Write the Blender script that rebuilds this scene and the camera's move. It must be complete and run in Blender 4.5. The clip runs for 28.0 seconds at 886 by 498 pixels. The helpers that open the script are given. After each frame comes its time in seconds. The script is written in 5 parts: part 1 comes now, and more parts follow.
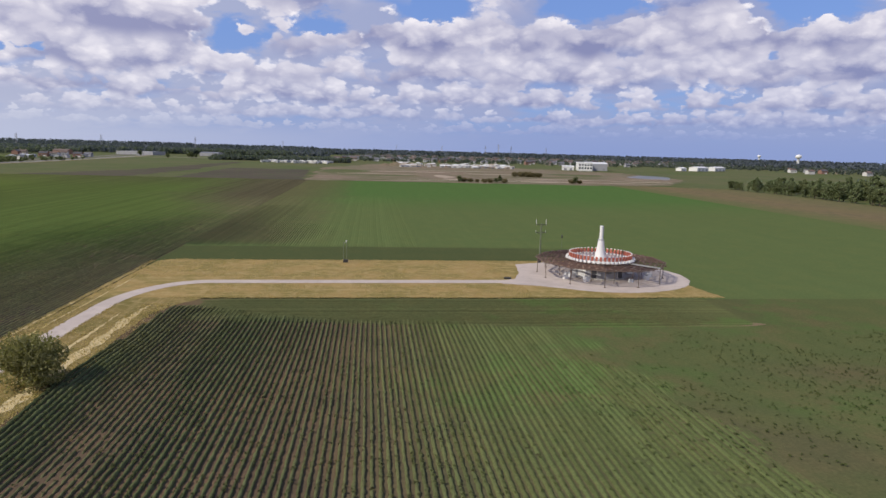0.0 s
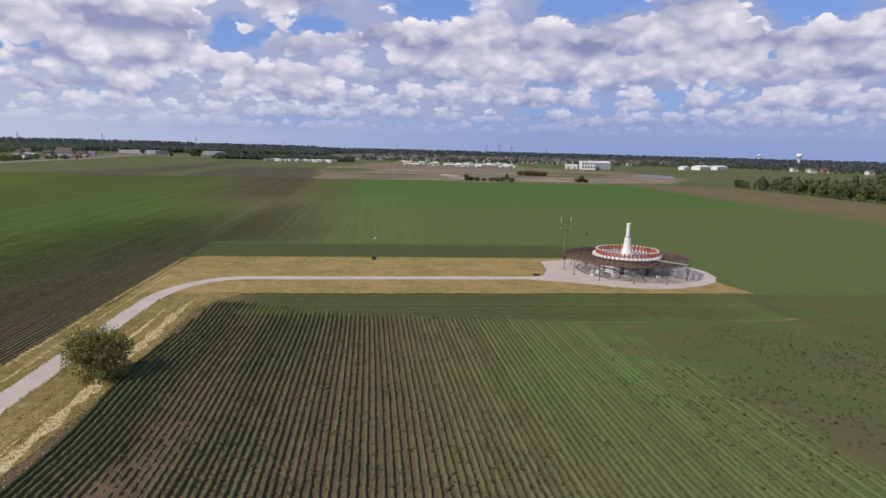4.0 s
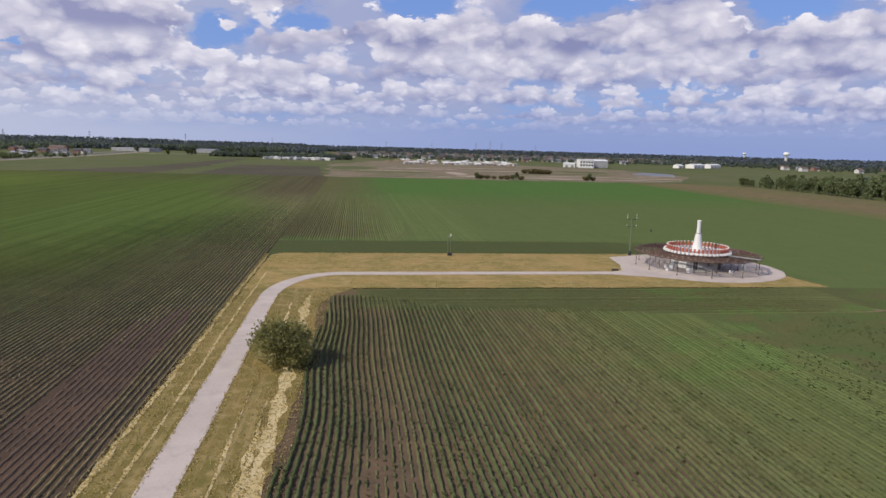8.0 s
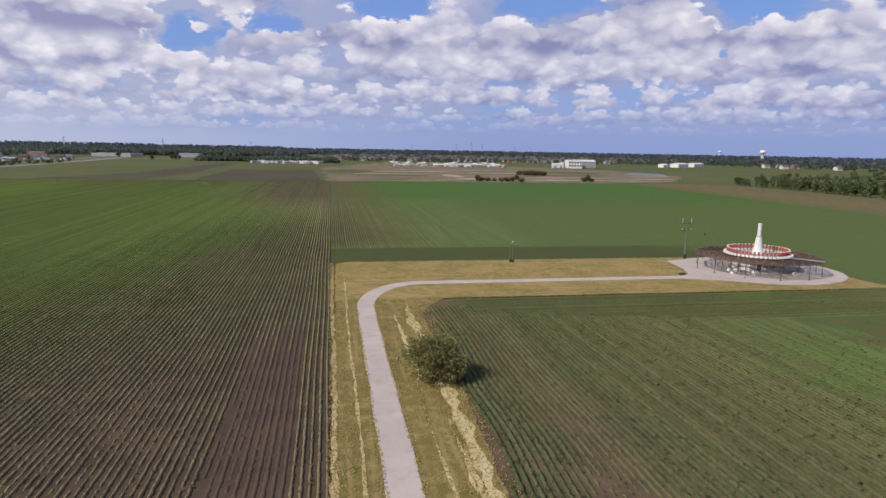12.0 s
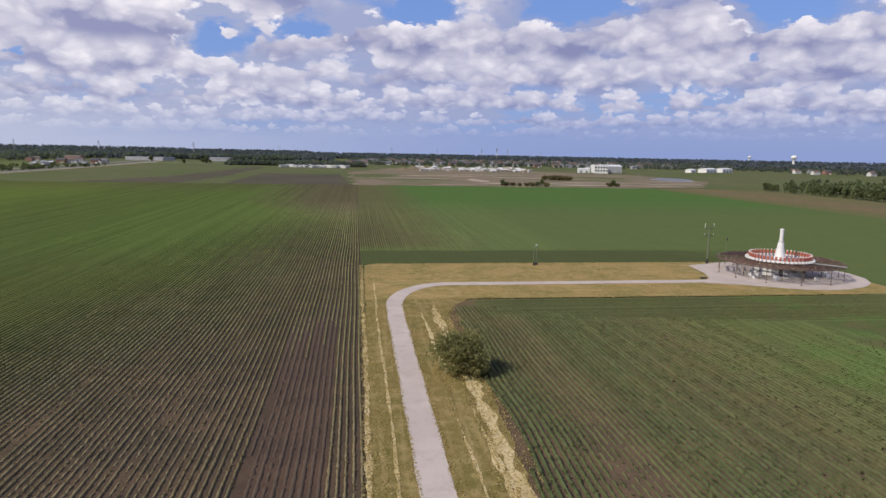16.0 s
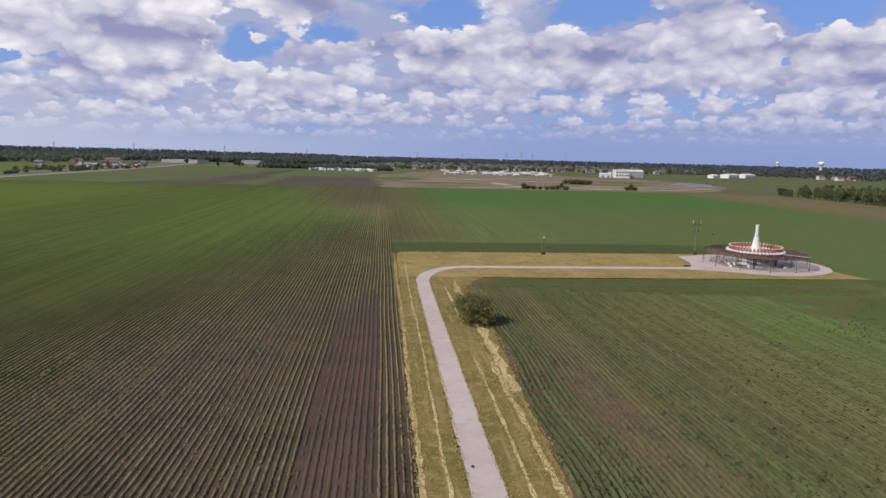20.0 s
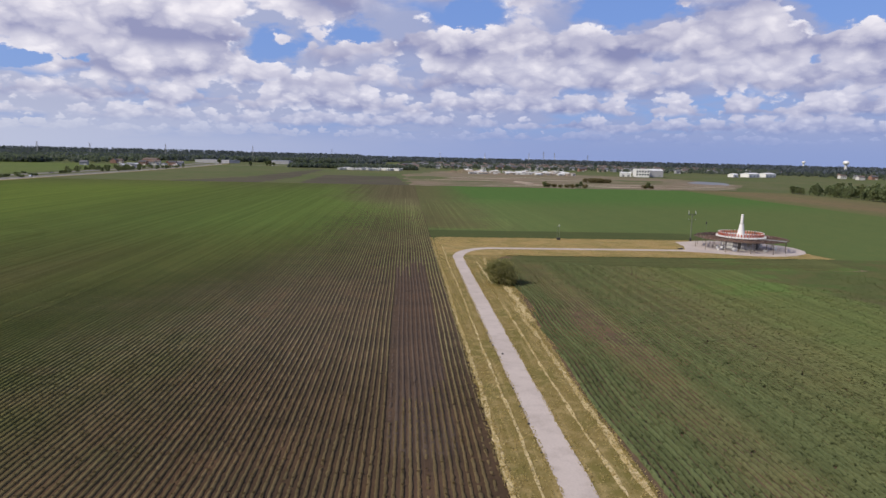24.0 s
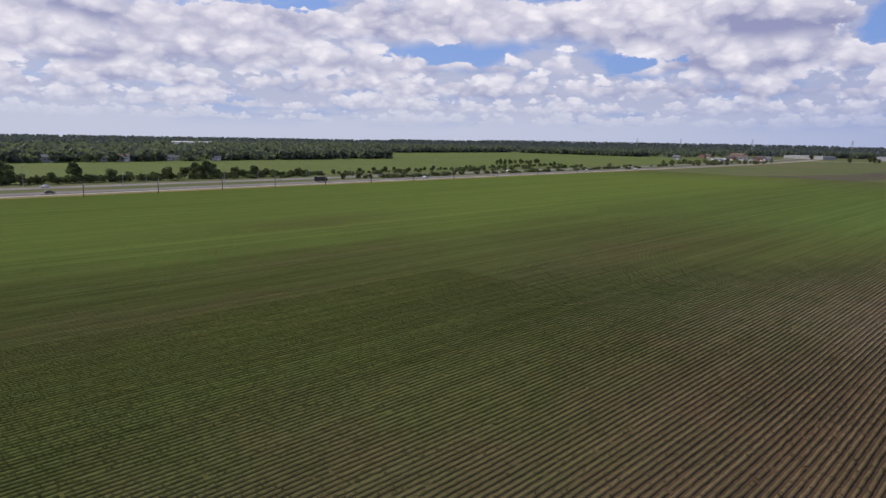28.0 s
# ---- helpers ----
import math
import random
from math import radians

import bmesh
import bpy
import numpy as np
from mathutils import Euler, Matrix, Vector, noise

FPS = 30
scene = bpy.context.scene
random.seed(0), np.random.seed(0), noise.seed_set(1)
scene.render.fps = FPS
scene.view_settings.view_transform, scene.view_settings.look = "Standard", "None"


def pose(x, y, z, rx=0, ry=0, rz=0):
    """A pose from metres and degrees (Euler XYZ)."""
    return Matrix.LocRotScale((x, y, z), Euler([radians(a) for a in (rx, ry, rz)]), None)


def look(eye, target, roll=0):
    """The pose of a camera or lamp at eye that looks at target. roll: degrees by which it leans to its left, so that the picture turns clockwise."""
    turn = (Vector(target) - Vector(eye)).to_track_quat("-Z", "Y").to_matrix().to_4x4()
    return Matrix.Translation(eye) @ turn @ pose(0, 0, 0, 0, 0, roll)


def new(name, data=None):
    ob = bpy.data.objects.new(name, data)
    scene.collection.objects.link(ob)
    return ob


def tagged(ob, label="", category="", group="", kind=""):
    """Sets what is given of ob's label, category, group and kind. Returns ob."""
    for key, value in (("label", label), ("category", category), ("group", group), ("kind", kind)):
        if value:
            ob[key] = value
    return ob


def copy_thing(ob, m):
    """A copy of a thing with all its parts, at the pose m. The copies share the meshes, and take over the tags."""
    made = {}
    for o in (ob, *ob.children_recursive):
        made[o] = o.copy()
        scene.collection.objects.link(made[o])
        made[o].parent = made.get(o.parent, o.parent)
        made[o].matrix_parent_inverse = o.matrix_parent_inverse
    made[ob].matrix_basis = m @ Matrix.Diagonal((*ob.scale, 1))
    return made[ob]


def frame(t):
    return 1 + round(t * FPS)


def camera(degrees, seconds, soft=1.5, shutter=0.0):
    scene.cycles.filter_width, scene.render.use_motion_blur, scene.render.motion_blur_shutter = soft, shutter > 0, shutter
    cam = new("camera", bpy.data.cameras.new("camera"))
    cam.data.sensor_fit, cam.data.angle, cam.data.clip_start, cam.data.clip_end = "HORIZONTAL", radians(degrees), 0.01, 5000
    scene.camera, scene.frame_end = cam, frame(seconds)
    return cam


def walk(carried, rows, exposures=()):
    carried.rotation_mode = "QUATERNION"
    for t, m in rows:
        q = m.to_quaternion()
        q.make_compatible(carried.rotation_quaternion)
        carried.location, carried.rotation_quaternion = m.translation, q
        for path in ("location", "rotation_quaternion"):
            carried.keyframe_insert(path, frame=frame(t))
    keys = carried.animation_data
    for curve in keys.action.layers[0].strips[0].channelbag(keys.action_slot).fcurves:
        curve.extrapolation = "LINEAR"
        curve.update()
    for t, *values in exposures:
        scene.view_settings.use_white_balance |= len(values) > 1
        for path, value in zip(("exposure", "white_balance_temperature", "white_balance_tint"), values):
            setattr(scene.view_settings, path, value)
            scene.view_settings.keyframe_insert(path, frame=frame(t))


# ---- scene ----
cam = camera(69.0, 28.0)
PATH = [
    (0, (51.433, -161.352, 28.525), (51.657, -159.388, 28.219), 1.5),
    (0.5, (49.749, -161.151, 28.399), (49.983, -159.188, 28.095), 1.4),
    (1, (48.205, -160.846, 28.534), (48.452, -158.885, 28.229), 1.3),
    (1.5, (47.413, -160.821, 28.674), (47.675, -158.862, 28.369), 1.2),
    (2, (47.318, -160.944, 28.796), (47.587, -158.986, 28.49), 1.2),
    (2.5, (47.474, -161.248, 28.739), (47.734, -159.289, 28.431), 1.4),
    (3, (47.016, -161.742, 28.578), (47.253, -159.78, 28.27), 1.5),
    (3.5, (45.85, -162.22, 28.362), (46.071, -160.256, 28.054), 1.5),
    (5.5, (37.366, -163.184, 27.741), (37.622, -161.225, 27.429), 1.5),
    (6, (34.588, -163.416, 27.641), (34.843, -161.457, 27.329), 1.5),
    (6.5, (31.42, -163.599, 27.67), (31.674, -161.64, 27.358), 1.5),
    (7, (27.902, -163.94, 27.726), (28.16, -161.982, 27.414), 1.5),
    (7.5, (24.427, -164.49, 27.828), (24.69, -162.532, 27.516), 1.5),
    (8, (20.822, -164.904, 27.977), (21.094, -162.947, 27.663), 1.6),
    (8.5, (17.383, -164.671, 27.995), (17.668, -162.717, 27.683), 1.5),
    (9, (13.911, -164.615, 28.095), (14.208, -162.662, 27.784), 1.5),
    (9.5, (10.32, -164.368, 28.204), (10.63, -162.417, 27.893), 1.5),
    (10, (6.932, -163.704, 28.268), (7.26, -161.755, 27.959), 1.5),
    (10.5, (3.701, -163.052, 28.363), (4.045, -161.106, 28.054), 1.5),
    (11, (0.913, -162.25, 28.525), (1.264, -160.305, 28.215), 1.3),
    (11.5, (-0.656, -161.498, 28.8), (-0.307, -159.553, 28.49), 1.1),
    (12, (-0.902, -161.38, 29.043), (-0.561, -159.434, 28.734), 1.0),
    (12.5, (-0.751, -161.583, 29.13), (-0.413, -159.637, 28.818), 1.1),
    (13, (-0.59, -161.647, 29.069), (-0.268, -159.697, 28.758), 1.0),
    (13.5, (-0.837, -161.849, 29.2), (-0.532, -159.897, 28.889), 1.0),
    (15.5, (-2.154, -165.027, 29.453), (-1.877, -163.07, 29.151), 1.1),
    (16, (-1.928, -166.38, 29.404), (-1.663, -164.421, 29.107), 1.1),
    (16.5, (-1.945, -168.679, 29.349), (-1.693, -166.716, 29.056), 1.2),
    (17, (-2.238, -171.605, 29.304), (-1.997, -169.641, 29.012), 1.3),
    (17.5, (-2.448, -175.15, 29.151), (-2.217, -173.184, 28.863), 1.2),
    (18, (-2.692, -178.767, 29.069), (-2.468, -176.8, 28.782), 1.3),
    (18.5, (-3.182, -182.599, 29.087), (-2.966, -180.632, 28.801), 1.3),
    (19, (-3.536, -186.695, 29.215), (-3.33, -184.726, 28.93), 1.3),
    (19.5, (-4.101, -190.933, 29.33), (-3.904, -188.963, 29.045), 1.4),
    (20, (-4.668, -195.223, 29.536), (-4.477, -193.253, 29.25), 1.4),
    (20.5, (-5.39, -199.775, 29.597), (-5.205, -197.803, 29.314), 1.5),
    (21, (-6.12, -204.37, 29.743), (-5.942, -202.398, 29.461), 1.5),
    (21.5, (-6.945, -208.996, 29.826), (-6.774, -207.024, 29.544), 1.4),
    (23.5, (-10.424, -227.441, 29.536), (-10.283, -225.466, 29.251), 1.4),
    (24, (-10.845, -230.678, 29.503), (-10.722, -228.703, 29.215), 1.3),
    (24.5, (-11.257, -232.334, 29.397), (-11.141, -230.359, 29.105), 1.3),
    (24.7, (-11.585, -232.606, 29.282), (-11.517, -230.628, 28.989), 1.2),
    (24.9, (-11.949, -232.645, 29.201), (-12.122, -230.675, 28.898), 1.2),
    (25, (-12.098, -232.62, 29.191), (-12.503, -230.686, 28.878), 1.2),
    (25.1, (-12.173, -232.576, 29.172), (-12.848, -230.72, 28.853), 1.2),
    (25.3, (-11.985, -232.556, 29.198), (-13.026, -230.882, 28.865), 0.9),
    (25.5, (-11.674, -232.783, 29.225), (-12.827, -231.183, 28.889), 1.0),
    (26, (-11.104, -234.379, 29.366), (-12.373, -232.871, 29.028), 0.9),
    (26.5, (-11.136, -236.528, 29.495), (-12.505, -235.11, 29.157), 0.8),
    (27, (-11.697, -239.203, 29.522), (-13.096, -237.814, 29.187), 0.9),
    (27.5, (-12.615, -242.594, 29.556), (-14.015, -241.205, 29.22), 0.9),
    (28, (-13.71, -245.872, 29.594), (-15.097, -244.47, 29.257), 1.0),
]
walk(cam, [(t, look(eye, target, roll)) for t, eye, target, roll in PATH])

# ---- world, sun ----
SUN_AZ, SUN_EL = 248.0, 42.0        # compass degrees from +y towards +x, and height
scene.view_settings.exposure = 0.0


class Nodes:
    """Short hand for building a node tree."""

    def __init__(self, tree):
        self.tree = tree
        tree.nodes.clear()

    def add(self, kind, props=None, **ins):
        nd = self.tree.nodes.new(kind)
        for k, v in (props or {}).items():
            setattr(nd, k, v)
        for k, v in ins.items():
            self.put(nd.inputs[k.replace("_", " ")] if not k.startswith("i") or not k[1:].isdigit() else nd.inputs[int(k[1:])], v)
        return nd

    def put(self, sock, v):
        if isinstance(v, bpy.types.NodeSocket):
            self.tree.links.new(v, sock)
        elif isinstance(v, bpy.types.Node):
            self.tree.links.new(v.outputs[0], sock)
        else:
            sock.default_value = v

    def m(self, op, a, b=0.0, c=0.0, clamp=False):
        return self.add("ShaderNodeMath", {"operation": op, "use_clamp": clamp}, i0=a, i1=b, i2=c).outputs[0]

    def vm(self, op, a, b=(0, 0, 0)):
        return self.add("ShaderNodeVectorMath", {"operation": op}, i0=a, i1=b).outputs[0]

    def mix(self, fac, a, b, blend="MIX"):
        nd = self.add("ShaderNodeMix", {"data_type": "RGBA", "blend_type": blend}, i0=fac, i6=a, i7=b)
        return nd.outputs[2]

    def step(self, v, lo, hi, a=0.0, b=1.0):
        return self.add("ShaderNodeMapRange", {"interpolation_type": "SMOOTHSTEP"}, i0=v, i1=lo, i2=hi, i3=a, i4=b).outputs[0]

    def noise(self, vec, scale, detail=4.0, rough=0.55, distort=0.0):
        return self.add("ShaderNodeTexNoise", None, Vector=vec, Scale=scale, Detail=detail, Roughness=rough, Distortion=distort).outputs[0]

    def xyz(self, vec):
        return self.add("ShaderNodeSeparateXYZ", None, i0=vec).outputs


def rgb(r, g, b):
    return (r, g, b, 1.0)


# gaps of blue (negative) and heavy clouds (positive): azimuth, height, half width, half height in degrees, weight
SKY_SPOTS = (
    (-11.3, 8.6, 1.9, 1.7, -0.24), (-4.0, 10.0, 2.4, 0.8, -0.18), (5.2, 11.8, 3.0, 1.0, -0.22), (18.0, 12.2, 4.0, 1.5, -0.3), (34.5, 11.3, 3.2, 1.4, -0.3),
    (32.2, 7.6, 2.4, 0.9, -0.16), (25.8, 10.0, 4.5, 1.8, 0.14), (35.7, 7.4, 3.6, 1.0, 0.16), (16.5, 8.0, 4.5, 1.6, 0.1), (3.4, 9.0, 5.0, 1.6, 0.1),
    (-18.5, 8.0, 5.0, 2.2, 0.16), (-23.0, 11.5, 6.0, 2.0, 0.18), (-10.0, 12.0, 4.0, 1.4, 0.14), (-59.0, 12.0, 7.0, 1.3, -0.32), (-43.5, 7.2, 4.0, 1.5, -0.2), (-28.5, 6.2, 2.8, 1.2, -0.2),
    (-35.5, 12.2, 2.6, 1.2, -0.26), (-76.0, 9.5, 6.0, 3.0, 0.16), (-62.0, 8.0, 6.0, 2.0, 0.1), (-48.0, 10.0, 5.0, 1.8, 0.12), (-26.0, 9.6, 6.0, 1.8, 0.14), (25.0, 3.4, 9.0, 1.4, -0.06),
)


# decks of heaped clouds, far to near: base height, depth, size of a heap (degrees), how full, share of haze
CLOUD_DECKS = ((1.4, 1.0, 2.0, 0.07, 0.66), (2.4, 1.5, 2.8, 0.12, 0.45), (3.8, 2.2, 4.0, 0.16, 0.22), (5.7, 3.3, 5.8, 0.17, 0.1), (8.2, 4.6, 7.2, 0.20, 0.0), (12.6, 9.0, 10.0, 0.16, 0.0))


def cloud_deck(g, az, el, base, depth, size, full, seed, spots):
    """One deck of cumulus: flat grey bases, puffed white tops. Returns its cover and its tone."""
    flat_ = g.add("ShaderNodeCombineXYZ", None, i0=g.m("MULTIPLY_ADD", az, 0.5 / size, seed * 3.1), i1=seed, i2=0.0).outputs[0]
    mass = g.noise(flat_, 0.9, 2.0, 0.5)
    sag = g.m("MULTIPLY", g.m("SUBTRACT", g.noise(flat_, 2.3, 2.0, 0.5), 0.5), depth * 0.9)
    v = g.m("MULTIPLY", g.m("SUBTRACT", g.m("SUBTRACT", el, base), sag), 1.0 / depth)
    vec = g.add("ShaderNodeCombineXYZ", None, i0=g.m("MULTIPLY_ADD", az, 1.0 / size, seed * 7.7), i1=g.m("MULTIPLY", el, 1.75 / size), i2=seed).outputs[0]
    warp = g.add("ShaderNodeTexNoise", None, Vector=vec, Scale=2.6, Detail=5.0, Roughness=0.6).outputs["Color"]
    vec = g.vm("ADD", vec, g.vm("MULTIPLY", g.vm("SUBTRACT", warp, (0.5, 0.5, 0.5)), (0.55, 0.55, 0.0)))
    def puffs(scale):
        q = g.add("ShaderNodeTexVoronoi", {"feature": "SMOOTH_F1", "voronoi_dimensions": "2D"}, Vector=vec, Scale=scale, Smoothness=0.25).outputs["Distance"]
        return g.m("MULTIPLY_ADD", q, -1.4, 0.6)
    p1, p2 = puffs(1.5), puffs(4.2)
    d = g.m("ADD", g.m("MULTIPLY_ADD", mass, 1.15, full - 0.42), g.m("MULTIPLY_ADD", p1, 0.32, g.m("MULTIPLY", p2, 0.14)))
    d = g.m("ADD", d, spots)
    d = g.m("SUBTRACT", d, g.m("MULTIPLY", g.m("MAXIMUM", v, 0.0), 0.34))
    cover = g.m("MULTIPLY", g.step(d, 0.0, 0.11), g.step(v, -0.22, 0.12))
    tone = g.m("MULTIPLY_ADD", v, 0.60, g.m("MULTIPLY_ADD", p1, 0.60, g.m("MULTIPLY_ADD", p2, 0.36, 0.20)))
    tone = g.m("ADD", tone, g.step(d, 0.22, 0.0, 0.0, 0.22), clamp=True)
    return cover, tone


def make_world():
    world = bpy.data.worlds.new("sky")
    scene.world = world
    world.use_nodes = True
    g = Nodes(world.node_tree)
    way = g.add("ShaderNodeTexCoord").outputs["Generated"]
    x, y, z = g.xyz(way)
    z = g.m("MAXIMUM", z, 0.002)
    up = g.add("ShaderNodeCombineXYZ", None, i0=x, i1=y, i2=z).outputs[0]
    sky = g.add("ShaderNodeTexSky", {"sky_type": "NISHITA", "sun_disc": False, "sun_elevation": radians(SUN_EL), "sun_rotation": radians(SUN_AZ), "dust_density": 1.0, "ozone_density": 3.0}, i0=up)
    az = g.m("MULTIPLY", g.m("ARCTAN2", x, y), 57.2958)
    el = g.m("MULTIPLY", g.m("ARCSINE", z), 57.2958)
    spots = 0.0
    torn = g.xyz(g.add("ShaderNodeTexNoise", None, Vector=g.add("ShaderNodeCombineXYZ", None, i0=az, i1=g.m("MULTIPLY", el, 1.7), i2=3.0).outputs[0], Scale=0.28, Detail=5.0, Roughness=0.6).outputs["Color"])
    az_t, el_t = g.m("MULTIPLY_ADD", torn[0], 7.0, g.m("SUBTRACT", az, 3.5)), g.m("MULTIPLY_ADD", torn[1], 3.6, g.m("SUBTRACT", el, 1.8))
    for a0, e0, w, h, weight in SKY_SPOTS:
        u = g.m("MULTIPLY", g.m("SUBTRACT", az_t, a0), 1.0 / w)
        v = g.m("MULTIPLY", g.m("SUBTRACT", el_t, e0), 1.0 / h)
        q = g.m("EXPONENT", g.m("MULTIPLY", g.m("ADD", g.m("MULTIPLY", u, u), g.m("MULTIPLY", v, v)), -1.0))
        spots = g.m("MULTIPLY_ADD", q, weight * 2.3, spots)
    west = g.step(az, 22.0, -44.0)
    haze = g.mix(west, rgb(0.285, 0.365, 0.66), rgb(0.60, 0.63, 0.77))
    # thin grey veil between the heaps
    veil = g.noise(g.add("ShaderNodeCombineXYZ", None, i0=g.m("MULTIPLY", az, 0.10), i1=g.m("MULTIPLY", el, 0.34), i2=1.0).outputs[0], 1.0, 4.0, 0.6)
    cover, tint = g.step(g.m("ADD", veil, g.m("MULTIPLY", spots, 0.8)), 0.27, 0.52, 0.12, 0.9), g.mix(0.5, haze, rgb(0.43, 0.44, 0.60))
    for k, (base, depth, size, full, dim) in enumerate(CLOUD_DECKS):
        c, tone = cloud_deck(g, az, el, base, depth, size, full, 1.37 * k + 0.6, spots)
        tone = g.m("ADD", tone, g.m("MULTIPLY", west, 0.1), clamp=True)
        if k == len(CLOUD_DECKS) - 1:
            tone = g.m("MULTIPLY", tone, g.step(el, 14.0, 34.0, 1.0, 0.3))
        col = g.mix(tone, rgb(0.27, 0.285, 0.49), rgb(0.99, 0.945, 0.995))
        tint = g.mix(c, tint, g.mix(dim, col, haze))
        cover = g.m("MAXIMUM", cover, g.m("MULTIPLY", c, 0.97))
    low = g.step(el, 0.4, 3.6, 0.9, 0.0)
    tint = g.mix(low, tint, haze)
    # overhead only grey bases and gaps of blue
    over = g.step(el, 20.0, 34.0)
    tint = g.mix(over, tint, rgb(0.30, 0.30, 0.42))
    cover = g.m("MAXIMUM", g.m("MULTIPLY", cover, g.m("SUBTRACT", 1.0, g.m("MULTIPLY", over, 0.4))), low)
    clear = g.add("ShaderNodeBackground", None, Color=g.mix(0.6, sky.outputs[0], rgb(1.4, 3.0, 8.4)), Strength=0.10)
    cloud = g.add("ShaderNodeBackground", None, Color=tint, Strength=0.95)
    out = g.add("ShaderNodeMixShader", None, i0=cover, i1=clear, i2=cloud)
    g.add("ShaderNodeOutputWorld", None, Surface=out)


make_world()
sun = new("sun", bpy.data.lights.new("sun", "SUN"))
sun.data.energy, sun.data.angle, sun.data.color = 3.5, radians(0.53), (1.0, 0.925, 0.81)
SUN_WAY = Vector((math.sin(radians(SUN_AZ)) * math.cos(radians(SUN_EL)), math.cos(radians(SUN_AZ)) * math.cos(radians(SUN_EL)), math.sin(radians(SUN_EL))))
sun.matrix_world = look(SUN_WAY * 500, (0, 0, 0))


# ---- materials ----
def material(name, build):
    mat = bpy.data.materials.new(name)
    mat.use_nodes = True
    g = Nodes(mat.node_tree)
    bsdf = g.add("ShaderNodeBsdfPrincipled")
    g.add("ShaderNodeOutputMaterial", None, Surface=bsdf)
    build(g, bsdf)
    return mat


def plain(name, colour, rough=0.7, metal=0.0, vary=0.25, scale=1.5, bump=0.1):
    """A surface with stains at one scale and grain at another, each object a little different."""
    def build(g, b):
        pos = g.add("ShaderNodeNewGeometry").outputs["Position"]
        n1, n2 = g.noise(pos, scale, 4.0), g.noise(pos, scale * 14, 3.0)
        one = g.add("ShaderNodeObjectInfo").outputs["Random"]
        f = g.m("ADD", g.m("MULTIPLY", n1, vary), g.m("MULTIPLY_ADD", n2, vary * 0.5, g.m("MULTIPLY", one, vary * 0.4)))
        f = g.m("SUBTRACT", 1.0 + vary * 0.7, f)
        g.put(b.inputs["Base Color"], g.mix(1.0, rgb(*colour), g.add("ShaderNodeCombineColor", None, i0=f, i1=f, i2=f).outputs[0], "MULTIPLY"))
        b.inputs["Roughness"].default_value, b.inputs["Metallic"].default_value = rough, metal
        bm = g.add("ShaderNodeBump", None, Strength=bump, Distance=0.02, Height=n2)
        g.put(b.inputs["Normal"], bm)
    return material(name, build)


def foliage(name, dark, light, scale=0.6, through_leaf=0.4):
    """Leaves: colour changes from leaf to leaf, from clump to clump and from tree to tree; some light passes through."""
    mat = bpy.data.materials.new(name)
    mat.use_nodes = True
    g = Nodes(mat.node_tree)
    geo = g.add("ShaderNodeNewGeometry")
    isl, pos = geo.outputs["Random Per Island"], geo.outputs["Position"]
    one = g.add("ShaderNodeObjectInfo").outputs["Random"]
    f = g.m("ADD", g.m("MULTIPLY", isl, 0.5), g.m("MULTIPLY_ADD", g.noise(pos, scale, 3.0), 0.7, g.m("MULTIPLY_ADD", one, 0.35, -0.3)), clamp=True)
    col = g.mix(f, rgb(*dark), rgb(*light))
    b = g.add("ShaderNodeBsdfPrincipled", None, Roughness=0.6, Base_Color=col)
    b.inputs["Specular IOR Level"].default_value = 0.2
    t = g.add("ShaderNodeBsdfTranslucent", None, Color=g.mix(1.0, col, rgb(1.15, 1.25, 0.7), "MULTIPLY"))
    g.add("ShaderNodeOutputMaterial", None, Surface=g.add("ShaderNodeMixShader", None, i0=through_leaf, i1=b, i2=t))
    return mat


def grey(g, f):
    return g.add("ShaderNodeCombineColor", None, i0=f, i1=f, i2=f).outputs[0]


def spots_of(g, x, y, places):
    """Soft round patches: centre and half sizes. Returns how far a place lies inside one of them."""
    out = 0.0
    for px, py, rx, ry in places:
        u, v = g.m("MULTIPLY", g.m("SUBTRACT", x, px), 1.0 / rx), g.m("MULTIPLY", g.m("SUBTRACT", y, py), 1.0 / ry)
        out = g.m("ADD", out, g.m("EXPONENT", g.m("MULTIPLY", g.m("MULTIPLY_ADD", u, u, g.m("MULTIPLY", v, v)), -1.0)))
    return out


class Tilth:
    """What every crop material is made of at one place: its position and noises from large patches to grain."""

    def __init__(self, g):
        self.g = g
        self.pos = g.add("ShaderNodeNewGeometry").outputs["Position"]
        self.x, self.y, _ = g.xyz(self.pos)
        self.patch, self.blotch = g.noise(self.pos, 0.03, 5.0, 0.6), g.noise(self.pos, 0.15, 5.0, 0.65)
        self.fine = g.noise(self.pos, 2.4, 3.0, 0.7)
        self.drill = g.m("MULTIPLY_ADD", g.noise(g.vm("MULTIPLY", self.pos, (0.55, 0.010, 1.0)), 1.0, 4.0, 0.7), 0.55, g.m("MULTIPLY", g.noise(g.vm("MULTIPLY", self.pos, (0.10, 0.004, 1.0)), 1.0, 3.0, 0.6), 0.45))

    def stray(self, v, amount):
        """A coordinate made uneven, so that borders between stands wander."""
        g = self.g
        return g.m("ADD", v, g.m("MULTIPLY_ADD", self.patch, amount, g.m("MULTIPLY_ADD", self.blotch, amount * 0.5, -0.75 * amount)))


